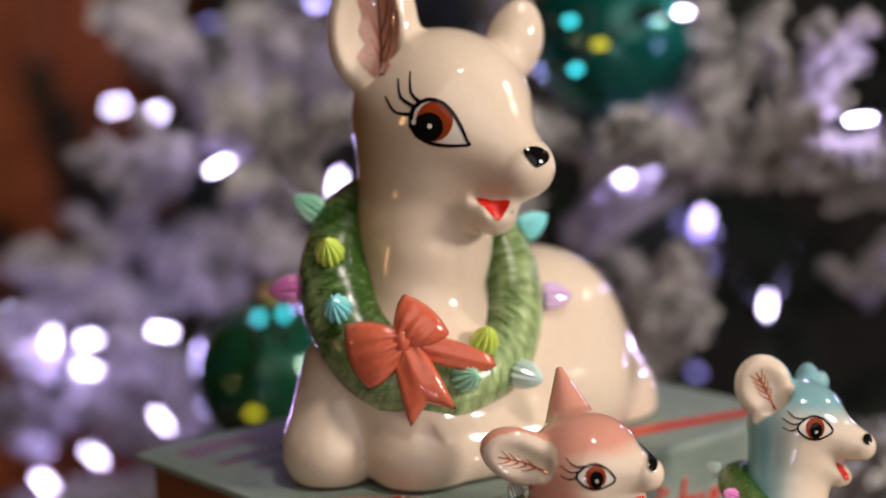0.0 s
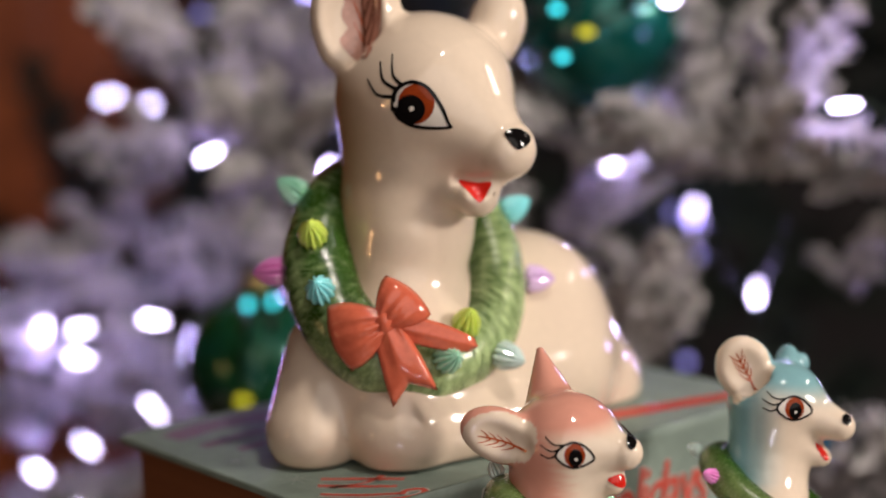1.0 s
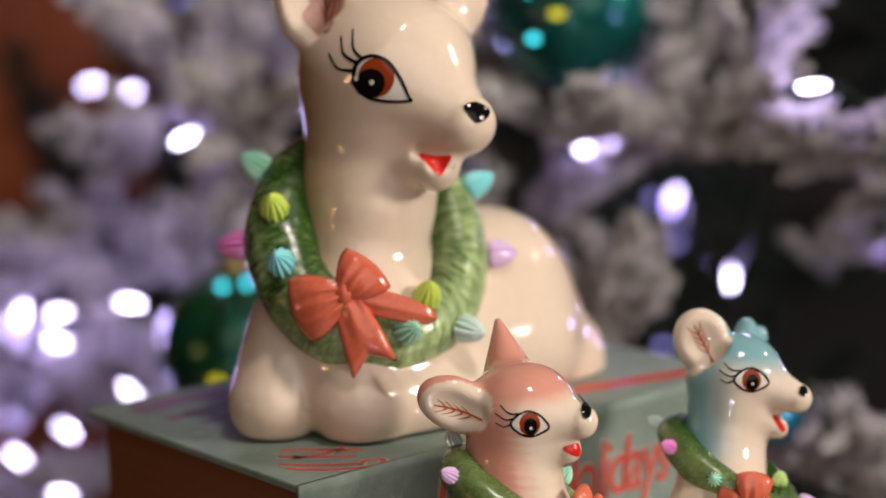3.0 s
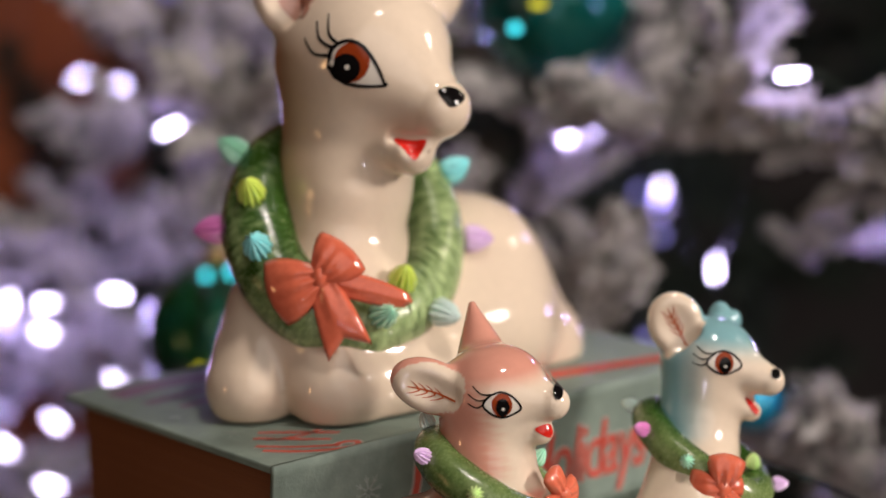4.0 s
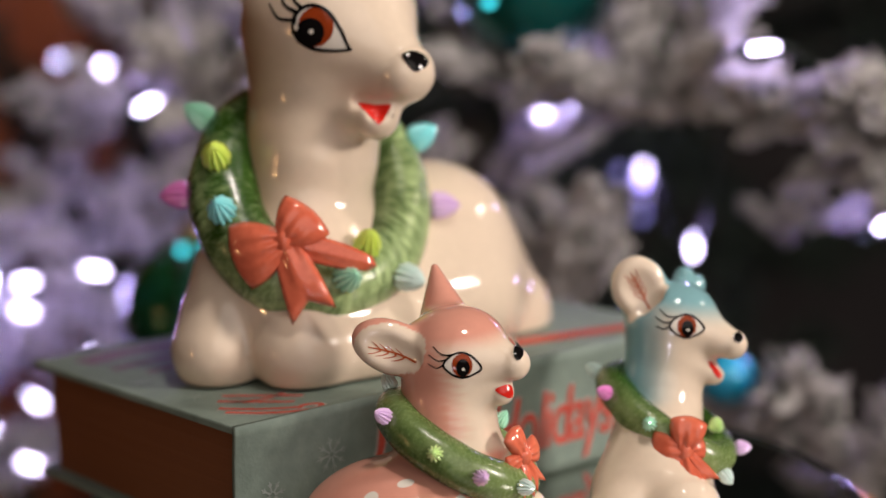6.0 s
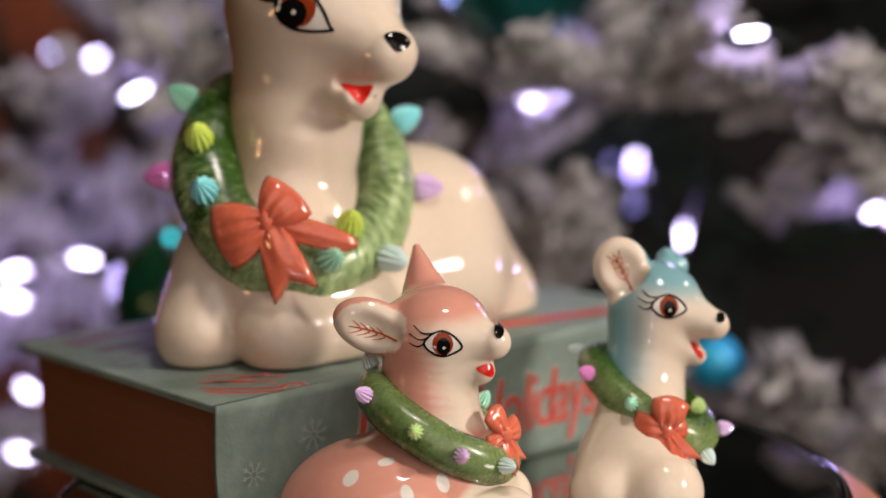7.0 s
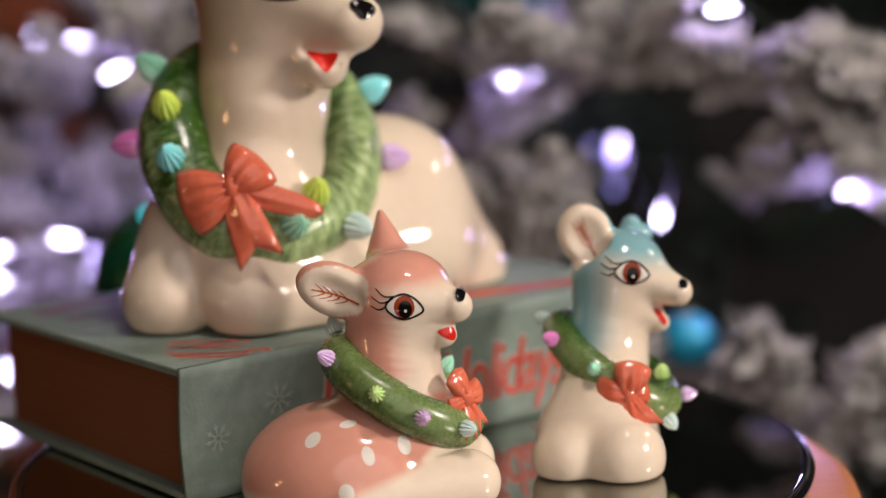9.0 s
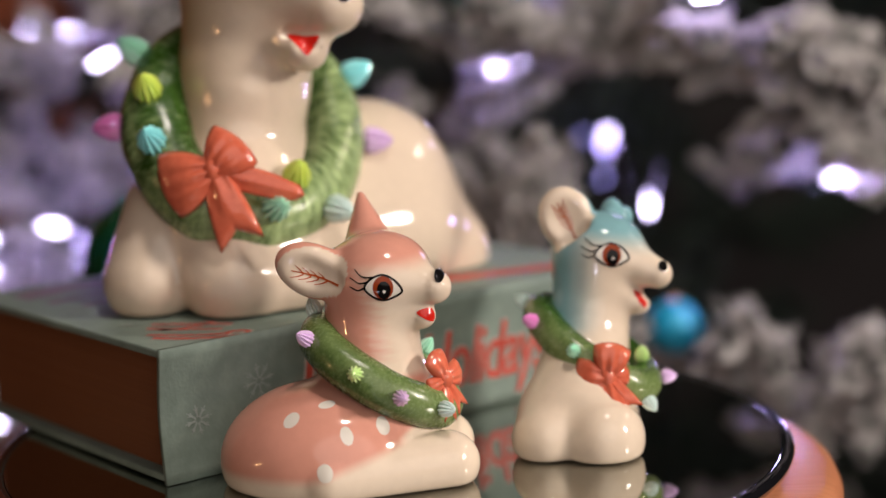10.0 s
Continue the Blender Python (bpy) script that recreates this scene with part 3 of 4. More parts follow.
def bow_mesh(origin, knot, face, petals, knob):
    """A bow of folded petals round a knot. A petal: way, width at the knot, at the middle and at the end, swell, folds, notch."""
    o, k0, n = Vector(origin), Vector(knot), Vector(face).normalized()
    pieces = []
    ns, nq = 18, 21
    for way, w0, wm, w1, swell, folds, notch in petals:
        verts, faces = [], []
        way = Vector(way)
        side = way.cross(n).normalized()
        base = len(verts)
        for back in (0, 1):
            for i in range(ns):
                s = i / (ns - 1)
                for j in range(nq):
                    q = 2 * j / (nq - 1) - 1
                    w = (1 - s) ** 2 * w0 + 2 * s * (1 - s) * wm * 1.15 + s * s * w1
                    reach = s * (1 - notch * s * (1 - abs(q)) - (0.16 * q * q * s if notch == 0 else 0))
                    edge = math.sqrt(max(0.0, 1 - q * q)) ** 0.7 * (1 - max(0.0, (s - 0.86) / 0.14) ** 2) ** 0.5
                    h = swell * (0.45 + 0.55 * math.sin(math.pi * min(1, s * 0.9 + 0.1))) * edge
                    h += 0.16 * swell * math.cos(folds * math.pi * q) * (1 - s) * edge
                    p = k0 + way * reach + side * q * w + n * (h if not back else -0.35 * h)
                    verts.append((p - o) / 1000)
        m = ns * nq
        for i in range(ns - 1):
            for j in range(nq - 1):
                a = base + i * nq + j
                faces.append((a, a + nq, a + nq + 1, a + 1))
                faces.append((a + m, a + m + 1, a + m + nq + 1, a + m + nq))
        pieces.append(("loop" if notch == 0 else "tail", verts, faces))
    verts, faces = [], []
    nu, nv = 20, 12
    for i in range(nv + 1):
        for j in range(nu):
            a, b = math.pi * i / nv, 2 * math.pi * j / nu
            r = 1 + 0.06 * math.cos(4 * b)
            p = Vector((math.sin(a) * math.cos(b) * r, math.sin(a) * math.sin(b) * r, math.cos(a)))
            verts.append((k0 + n * knob * 0.35 + Vector((p[0] * knob, p[1] * knob * 0.8, p[2] * knob * 1.15)) - o) / 1000)
    for i in range(nv):
        for j in range(nu):
            faces.append((i * nu + j, i * nu + (j + 1) % nu, (i + 1) * nu + (j + 1) % nu, (i + 1) * nu + j))
    pieces.insert(0, ("bow", verts, faces))
    out = []
    for name, verts, faces in pieces:
        me = mesh_of(name, verts, faces, [BOW])
        bm = bmesh.new()
        bm.from_mesh(me)
        bmesh.ops.remove_doubles(bm, verts=bm.verts[:], dist=0.00001)
        bmesh.ops.recalc_face_normals(bm, faces=bm.faces[:])
        bm.to_mesh(me)
        bm.free()
        out.append((name, me))
    return out


def wreath(name, label, origin, centre, u, v, minor, gems, gem_size, bow, lumps):
    """A brushed green ring round a neck, with glass bulbs and a bow."""
    o = Vector(origin)
    base = new(name)
    base.empty_display_size = 0.01
    base.matrix_world = at(*origin)
    tagged(base, label, "wreath", "glazed wreaths")
    c, u, v = Vector(centre), Vector(u), Vector(v)
    nrm = u.cross(v).normalized()
    verts, faces, n, m, tint = [], [], 260, 36, []

    def tube(a, b, swell=0.0):
        p = c + u * math.cos(a) + v * math.sin(a)
        out = (u * math.cos(a) + v * math.sin(a)).normalized()
        rad = minor + swell
        return p + (out * math.cos(b) + nrm * math.sin(b)) * rad, p, out

    for i in range(n):
        for j in range(m):
            a, b = 2 * math.pi * i / n, 2 * math.pi * j / m
            q = tube(a, b)[0]
            s = lumps * noise.noise(q * (0.9 / minor)) + 0.22 * lumps * noise.noise(q * (2.6 / minor))
            verts.append((tube(a, b, s)[0] - o) / 1000)
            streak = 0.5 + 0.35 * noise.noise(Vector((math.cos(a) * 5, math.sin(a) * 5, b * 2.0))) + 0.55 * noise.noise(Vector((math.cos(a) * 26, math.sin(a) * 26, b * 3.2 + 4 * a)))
            # tint: paler on the outer side and lower right, darker inside, streaked
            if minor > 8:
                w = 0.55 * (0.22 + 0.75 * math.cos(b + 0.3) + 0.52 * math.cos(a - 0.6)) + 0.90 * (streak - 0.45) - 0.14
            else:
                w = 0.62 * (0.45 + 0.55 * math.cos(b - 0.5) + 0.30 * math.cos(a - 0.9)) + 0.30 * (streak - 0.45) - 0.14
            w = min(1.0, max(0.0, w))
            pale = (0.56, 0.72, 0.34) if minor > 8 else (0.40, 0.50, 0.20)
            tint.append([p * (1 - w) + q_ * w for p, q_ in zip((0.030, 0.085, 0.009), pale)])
    for i in range(n):
        for j in range(m):
            faces.append((i * m + j, i * m + (j + 1) % m, (i + 1) % n * m + (j + 1) % m, (i + 1) % n * m + j))
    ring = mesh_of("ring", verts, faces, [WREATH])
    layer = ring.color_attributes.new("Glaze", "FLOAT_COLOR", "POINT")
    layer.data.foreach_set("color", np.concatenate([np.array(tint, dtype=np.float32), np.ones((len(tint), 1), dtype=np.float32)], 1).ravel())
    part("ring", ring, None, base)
    # brush strokes: thin dark leaves lying on the ring
    rng = random.Random(7)
    sv, sf = [], []
    for _ in range(int(minor * minor * (1.5 if minor > 8 else 0.6))):
        a, b = rng.uniform(0, 2 * math.pi), rng.uniform(0, 2 * math.pi)
        da, db, w = rng.uniform(0.01, 0.06), rng.uniform(0.25, 0.60), rng.uniform(0.004, 0.011)
        k = len(sv)
        for t in range(6):
            x = t / 5
            for g in (-1, 1):
                q = tube(a + da * x + g * w * math.sin(math.pi * min(max(x, 0.04), 0.96)), b + db * x)[0]
                s = lumps * noise.noise(q * (0.9 / minor)) + 0.22 * lumps * noise.noise(q * (2.6 / minor))
                q = tube(a + da * x + g * w * math.sin(math.pi * min(max(x, 0.04), 0.96)), b + db * x, s + 0.06)[0]
                sv.append((q - o) / 1000)
            if t:
                sf.append((k + 2 * t - 2, k + 2 * t - 1, k + 2 * t + 1, k + 2 * t))
    strokes = part("brushwork", mesh_of("brushwork", sv, sf, [STROKE]), None, base, "dark green painted brush strokes")
    strokes["kind"] = "stuff"
    shapes = {}
    fv, ff = lathe([(0.30 * gem_size / 1000, -0.1 * gem_size / 1000), (0.66 * gem_size / 1000, 0.02 * gem_size / 1000), (0.70 * gem_size / 1000, 0.18 * gem_size / 1000),
                    (0.40 * gem_size / 1000, 0.42 * gem_size / 1000), (0.05 * gem_size / 1000, 0.55 * gem_size / 1000)], 22, 11, 0.2)
    foil = mesh_of("foil", fv, ff, [FOIL], smooth=False)
    for colour, place in gems:
        p = Vector(place)
        best = min((tube(2 * math.pi * k / 240, 0)[1] for k in range(240)), key=lambda q: (q - p).length)
        way = (p - best).normalized()
        if colour not in shapes:
            shapes[colour] = bulb_mesh("bulb", gem_size, gem_size * 1.9)
            shapes[colour].materials.append(GEMS[colour])
        ob = part("bulb", shapes[colour], None, base, "ribbed %s glass bulb" % {"gold": "yellow-green", "cyan": "aqua", "ice": "clear"}.get(colour, colour))
        part("foil", foil, None, ob, "silver foil cup")
        root = best + way * (minor + 0.1 * gem_size)
        ob.matrix_basis = Matrix.Translation((root - o) / 1000) @ way.to_track_quat("Z", "Y").to_matrix().to_4x4()
    (_, knot), *rest = bow_mesh(origin, *bow)
    tie = part("bow", knot, None, base, "glossy coral red ceramic bow")
    for piece, me in rest:
        part(piece, me, None, tie)
    return base


deer = large_deer()
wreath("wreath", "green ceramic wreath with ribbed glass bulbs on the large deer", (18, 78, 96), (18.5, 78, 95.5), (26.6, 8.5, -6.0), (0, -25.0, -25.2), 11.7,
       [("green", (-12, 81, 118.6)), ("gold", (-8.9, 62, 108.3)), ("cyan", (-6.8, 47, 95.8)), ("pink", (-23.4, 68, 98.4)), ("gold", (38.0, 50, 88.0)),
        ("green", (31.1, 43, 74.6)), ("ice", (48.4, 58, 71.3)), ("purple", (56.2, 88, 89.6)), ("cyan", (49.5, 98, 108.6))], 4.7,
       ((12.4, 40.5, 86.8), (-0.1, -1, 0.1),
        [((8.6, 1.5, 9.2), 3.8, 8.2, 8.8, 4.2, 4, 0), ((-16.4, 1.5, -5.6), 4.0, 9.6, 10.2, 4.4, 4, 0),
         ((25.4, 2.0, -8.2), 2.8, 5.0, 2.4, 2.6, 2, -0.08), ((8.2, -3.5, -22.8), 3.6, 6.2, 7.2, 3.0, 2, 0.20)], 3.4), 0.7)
pink_fawn()
wreath("wreath", "green ceramic wreath with small glass bulbs on the pink fawn", (61, 6, 32), (62.3, 7, 31.0), (17.0, -1.5, -10.4), (2.0, 15.5, 0.5), 6.4,
       [("purple", (41.4, -5, 43.8)), ("lime", (56, -14, 34.8)), ("purple", (68.8, -17, 28.2)), ("ice", (80.2, -8, 22.6)), ("ice", (44.1, 13, 46.0)), ("green", (75.5, 22, 34.2))], 2.5,
       ((80.0, -1.0, 29.5), (0.75, -0.65, 0.1),
        [((-3.0, -2.0, 8.5), 1.4, 3.6, 4.2, 2.6, 3, 0), ((5.0, 6.0, 1.0), 1.4, 3.4, 4.2, 2.6, 3, 0),
         ((2.0, -3.0, -12.0), 1.3, 2.0, 2.6, 1.6, 2, 0.25), ((6.0, 2.5, -10.0), 1.3, 2.0, 2.4, 1.6, 2, 0.25), ((-4.5, -4.5, -2.0), 1.3, 2.4, 2.8, 2.0, 3, 0)], 2.4), 0.25)
blue_fawn()
wreath("wreath", "green ceramic wreath with small glass bulbs on the blue fawn", (125, 42, 28), (126.6, 41, 27.8), (15.4, -2.5, -9.6), (1.0, -14.5, -4.0), 5.6,
       [("ice", (108.6, 51, 39.8)), ("pink", (110.2, 36, 36.6)), ("green", (119.6, 24, 30.5)), ("lime", (141.5, 36, 31.4)), ("purple", (146.2, 38, 18.3)), ("ice", (141.0, 27, 15.2))], 2.4,
       ((129.0, 20.5, 23.0), (0.1, -1, 0.15),
        [((2.4, 1.0, 10.4), 2.0, 5.6, 5.6, 3.4, 3, 0), ((-9.6, 1.5, -0.6), 2.0, 5.8, 6.2, 3.4, 3, 0),
         ((2.6, -8.5, -13.8), 2.0, 3.4, 4.2, 2.4, 2, 0.2), ((7.8, -4.5, -9.6), 1.8, 3.0, 3.2, 2.2, 2, 0.2), ((7.0, 2.0, 1.0), 1.6, 3.4, 3.6, 2.4, 3, 0)], 2.8), 0.25)


# ---------------- the book ----------------
BL, BW, BH = 0.188, 0.125, 0.040
book = tagged(new("book"), "thick sage green book with red lettering, lying flat on the tray", "book")
part("bottom_cover", box(0, 0, 0.0008, BL, BW, 0.0030, 0.0006), COVER, book)
part("top_cover", box(0, 0, BH - 0.0024, BL, BW, BH, 0.0006), COVER, book)


def spine_y(z):
    """The spine's hollow: how far it lies back at a height."""
    return 0.0022 * math.sin(math.pi * min(max(z / BH, 0), 1)) - 0.0003


def spine():
    bm = bmesh.new()
    rows = []
    for k in range(13):
        t = k / 12
        z = 0.0003 + (BH + 0.0001) * t
        y = spine_y(z) - 0.0004 * (1 - (2 * t - 1) ** 4)
        x0, x1 = -0.0003, BL + 0.0003
        rows.append([bm.verts.new(p) for p in ((x0, y, z), (x1, y, z), (x1, y + 0.002, z), (x0, y + 0.002, z))])
    for a, b in zip(rows, rows[1:]):
        for i in range(4):
            bm.faces.new((a[i], a[(i + 1) % 4], b[(i + 1) % 4], b[i]))
    bm.faces.new(rows[0][::-1])
    bm.faces.new(rows[-1])
    bmesh.ops.recalc_face_normals(bm, faces=bm.faces[:])
    for f in bm.faces:
        f.smooth = len(f.verts) == 4
    return bm


part("spine", spine(), COVER, book)
part("page_block", box(0.0045, 0.0048, 0.0031, BL - 0.0045, BW - 0.006, BH - 0.0025), PAGES, book, "brown page edges")


def lettering(text, size, m, shear, offset=0.0, extrude=0.00008):
    cu = bpy.data.curves.new("lettering", "FONT")
    cu.body, cu.size, cu.shear, cu.offset, cu.extrude, cu.space_character = text, size, shear, offset, extrude, 0.92
    tmp = new("lettering_curve", cu)
    me = bpy.data.meshes.new_from_object(tmp.evaluated_get(bpy.context.evaluated_depsgraph_get()))
    bpy.data.objects.remove(tmp)
    me.materials.clear()
    me.materials.append(m)
    return me


def on_hollow(me, x, z, wide, lift):
    """Lays flat lettering into the hollow of the spine."""
    for q in me.vertices:
        qx, qz = x + q.co.x * wide, z + q.co.y
        q.co = (qx, spine_y(qz) - 0.0004 - lift - q.co.z, qz)
    return me


part("lettering", on_hollow(lettering("Holidays", 0.0270, INK, 0.30, 0.0002), 0.0935, 0.0095, 0.66, 0.0005), None, book, "red script word on the spine")
part("lettering_outline", on_hollow(lettering("Holidays", 0.0270, INKPALE, 0.30, 0.0007), 0.0935, 0.0095, 0.66, 0.0002), None, book, "pale outline of the lettering")


def ribbon_mesh(points, w0, w1, to3d, lift):
    v, f, n = [], [], len(points)
    for i, p in enumerate(points):
        a, b = Vector(points[max(i - 1, 0)][:2]), Vector(points[min(i + 1, n - 1)][:2])
        t = (b - a).normalized()
        w = (w0 + (w1 - w0) * i / (n - 1)) / 2
        for s in (w, -w):
            v.append(to3d(p[0] - t[1] * s, p[1] + t[0] * s, lift))
    f = [(2 * i, 2 * i + 1, 2 * i + 3, 2 * i + 2) for i in range(n - 1)]
    return v, f


def printed(name, strokes, m, to3d, lift, label):
    v, f = [], []
    for pts, w0, w1 in strokes:
        a, b = ribbon_mesh(pts, w0, w1, to3d, lift)
        f += [tuple(i + len(v) for i in q) for q in b]
        v += a
    return part(name, mesh_of(name, v, f, [m]), None, book, label)


on_top = lambda x, y, h: (x, y, BH + h)
on_spine = lambda x, z, h: (x, spine_y(z) - 0.0004 - h, z)
script = [(curve([(0.0075, 0.0170), (0.0150, 0.0080), (0.0230, 0.0028), (0.0300, 0.0016), (0.0325, 0.0050), (0.0285, 0.0072), (0.0250, 0.0052)], 34), 0.0021, 0.0017),
          (curve([(0.0085, 0.0225), (0.0165, 0.0130), (0.0255, 0.0062)], 16), 0.0021, 0.0019), (curve([(0.0130, 0.0300), (0.0205, 0.0210), (0.0290, 0.0125)], 14), 0.0022, 0.0018),
          (curve([(0.0175, 0.0345), (0.0260, 0.0260), (0.0350, 0.0165)], 14), 0.0022, 0.0018), (curve([(0.0150, 0.0260), (0.0240, 0.0220), (0.0330, 0.0240)], 12), 0.0014, 0.0014)]
printed("cover_script_outline", [(p, a + 0.0016, b + 0.0016) for p, a, b in script], INKPALE, on_top, 0.00012, "pale outline of the cover script")
printed("cover_script", script, INK, on_top, 0.00025, "red script strokes on the cover")
printed("cover_band", [(curve([(0.100, 0.031), (0.128, 0.0225), (0.150, 0.017), (0.180, 0.0095)], 20), 0.0115, 0.0075)], INK, on_top, 0.00015, "broad red printed stroke")
printed("cover_art", [(curve([(0.010, 0.108), (0.030, 0.112), (0.055, 0.106)], 12), 0.010, 0.014), (curve([(0.012, 0.092), (0.035, 0.094), (0.060, 0.090)], 12), 0.005, 0.006),
                      (curve([(0.018, 0.080), (0.038, 0.081), (0.060, 0.078)], 12), 0.004, 0.005)], PLUM, on_top, 0.00015, "plum printed strokes")
swash = [(curve([(0.0535, 0.0370), (0.0525, 0.0290), (0.0515, 0.0220), (0.0480, 0.0165), (0.0440, 0.0175)], 22), 0.0030, 0.0020),
         (curve([(0.060, 0.008), (0.072, 0.012), (0.088, 0.010)], 12), 0.0020, 0.0018), (curve([(0.074, 0.006), (0.076, 0.018), (0.080, 0.030)], 12), 0.0024, 0.0022)]
printed("swash_outline", [(p, a + 0.0014, b + 0.0014) for p, a, b in swash], INKPALE, on_spine, 0.0001, "pale outline of the swash")
printed("spine_swash", swash, INK, on_spine, 0.0003, "red swash on the spine")
for x, z, s in ((0.0334, 0.0252, 0.0062), (0.0118, 0.0174, 0.0050), (0.022, 0.008, 0.0030), (0.082, 0.034, 0.003)):
    arms = []
    for k in range(8):
        a = math.pi * k / 4 + 0.2
        arms.append(([(x + 0.0008 * math.cos(a), z + 0.0008 * math.sin(a)), (x + s * 0.9 * math.cos(a), z + s * 0.9 * math.sin(a))], 0.0007, 0.0003))
        for g in (-0.5, 0.5):
            m0 = (x + s * 0.5 * math.cos(a), z + s * 0.5 * math.sin(a))
            arms.append(([m0, (m0[0] + s * 0.28 * math.cos(a + g), m0[1] + s * 0.28 * math.sin(a + g))], 0.0005, 0.0003))
    printed("snowflake", arms, FLAKE, on_spine, 0.0002, "pale printed snowflake")
for x, y, s in ((0.030, 0.050, 0.006), (0.012, 0.040, 0.005), (0.010, 0.070, 0.004)):
    printed("snowflake", [([(x, y), (x + s * math.cos(a), y + s * math.sin(a))], 0.0008, 0.0003) for a in (math.pi * k / 4 for k in range(8))], FLAKE, on_top, 0.0002, "pale printed snowflake")


# ---------------- tray and stand ----------------
def turned(name, profile, m, parent, steps=128, label="", smooth=True):
    v, f = lathe([(r / 1000, z / 1000) for r, z in profile], steps)
    return part(name, mesh_of(name, v, f, [m], smooth=smooth), None, parent, label)


tray = new("tray")
tray.empty_display_size = 0.02
tray.matrix_world = at(64, 46, 0)
tagged(tray, "round black glass tray with a mirrored centre", "tray")
turned("mirror_plate", [(119.0, -2.0), (119.6, 0.0), (60, 0.0), (0.05, 0.0)], MIRROR, tray, 160, "mirrored plate", False)
turned("rim", [(60, -7.4), (114, -7.6), (121.5, -5.0), (123.8, -2.0), (123.7, -0.6), (122.9, 0.6), (121.8, 1.0), (120.6, 0.7), (119.8, 0.1), (119.7, -3.0)], TRAYGLASS, tray, 160, "rounded black glass rim")
table = new("side_table")
table.empty_display_size = 0.02
table.matrix_world = at(76, 46, -760)
tagged(table, "small round orange-stained wooden table under the tray", "table")
turned("tabletop", [(0.05, 732), (120, 732), (126, 735), (126.5, 741), (126.5, 746), (124.5, 750.5), (121, 752.2), (0.05, 752.2)], WOOD, table, 128)
turned("pedestal", [(26, 24), (22, 60), (15, 110), (18, 240), (24, 330), (16, 420), (14, 600), (24, 690), (40, 731.5)], WOOD, table, 48)
turned("foot", [(120, 0), (122, 8), (112, 20), (60, 26), (24, 30)], WOOD, table, 64)

# ---------------- room ----------------
ZF = -0.760


def slab(name, r0, d0, z0, r1, d1, z1, m, label, category):
    ob = part(name, box(r0, d0, z0, r1, d1, z1), m, None)
    ob.matrix_world = VIEW
    return tagged(ob, label, category, kind="structure")


slab("floor", -2.0, -2.4, ZF - 0.1, 2.2, 2.0, ZF, BOARDS, "dark wooden floor boards", "floor")
slab("ceiling", -2.0, -2.4, 1.75, 2.2, 2.0, 1.85, PLASTER, "dim plain plaster ceiling", "ceiling")
slab("wall_north", -2.0, 2.0, ZF, 2.2, 2.1, 1.75, PLASTER, "dim plain plaster wall", "wall")
slab("wall_south", -2.0, -2.5, ZF, 2.2, -2.4, 1.75, PLASTER, "dim plain plaster wall", "wall")
slab("wall_east", 2.2, -2.4, ZF, 2.3, 2.0, 1.75, PLASTER, "dim plain plaster wall", "wall")
slab("wall_west", -2.1, -2.4, ZF, -2.0, 2.0, 1.75, PLASTER, "dim plain plaster wall", "wall")

cabinet = new("cabinet")
cabinet.matrix_world = VIEW @ Matrix.Translation((0, 0, ZF))
tagged(cabinet, "tall red-brown wooden cabinet behind the tree", "cabinet")
part("body", box(-0.95, 0.92, 0.0, -0.215, 1.35, 1.75, 0.004), CABINET, cabinet)
for k in range(2):
    x = -0.93 + 0.357 * k
    part("door", box(x, 0.900, 0.06, x + 0.347, 0.919, 1.70, 0.004), CABINET, cabinet)
    part("door_panel", box(x + 0.05, 0.892, 0.14, x + 0.297, 0.8998, 1.62, 0.006), CABINET, cabinet)


# ---------------- flocked tree ----------------
def sprig(seed, length, needles, reach, thick, coated=0.86):
    """A flocked branch tip along +z: a stem and a brush of stubby coated needles."""
    rng = np.random.default_rng(seed)
    v, f, idx = [], [], []

    def spike(root, way, w, mat):
        a = Vector(way).orthogonal().normalized()
        b = Vector(way).normalized().cross(a)
        tip = root + Vector(way)
        mid = root + Vector(way) * 0.55
        k = len(v)
        for q in range(3):
            c_, s_ = math.cos(q * 2.0944), math.sin(q * 2.0944)
            v.append(root + (a * c_ + b * s_) * w * 0.8)
        for q in range(3):
            c_, s_ = math.cos(q * 2.0944), math.sin(q * 2.0944)
            v.append(mid + (a * c_ + b * s_) * w)
        v.append(tip)
        for q in range(3):
            r = (q + 1) % 3
            f.append((k + q, k + r, k + 3 + r, k + 3 + q))
            f.append((k + 3 + q, k + 3 + r, k + 6))
            idx.extend((mat, mat))
    for i in range(8):
        z = length * i / 8
        spike(Vector((0, 0, z)), (0, 0, length / 6), 0.0028 * (1 - 0.07 * i), 1)
    for i in range(needles):
        t = rng.uniform(0.0, 1.0)
        az = rng.uniform(0, 2 * math.pi)
        lean = rng.uniform(0.5, 1.35) if t < 0.9 else rng.uniform(0.05, 1.0)
        clump = 0.80 + 0.60 * noise.noise(Vector((math.cos(az) * 1.6, math.sin(az) * 1.6, t * length * 75 + 9 * seed)))
        ln = reach * clump * rng.uniform(0.75, 1.15) * (1.0 if t < 0.85 else 0.8)
        way = Vector((math.cos(az) * math.sin(lean), math.sin(az) * math.sin(lean), math.cos(lean))) * ln
        spike(Vector((0, 0, t * length)), way, thick * rng.uniform(0.7, 1.3), 0 if rng.random() < coated else 1)
    return mesh_of("branch", v, f, [FLOCK, NEEDLE], idx, smooth=False)


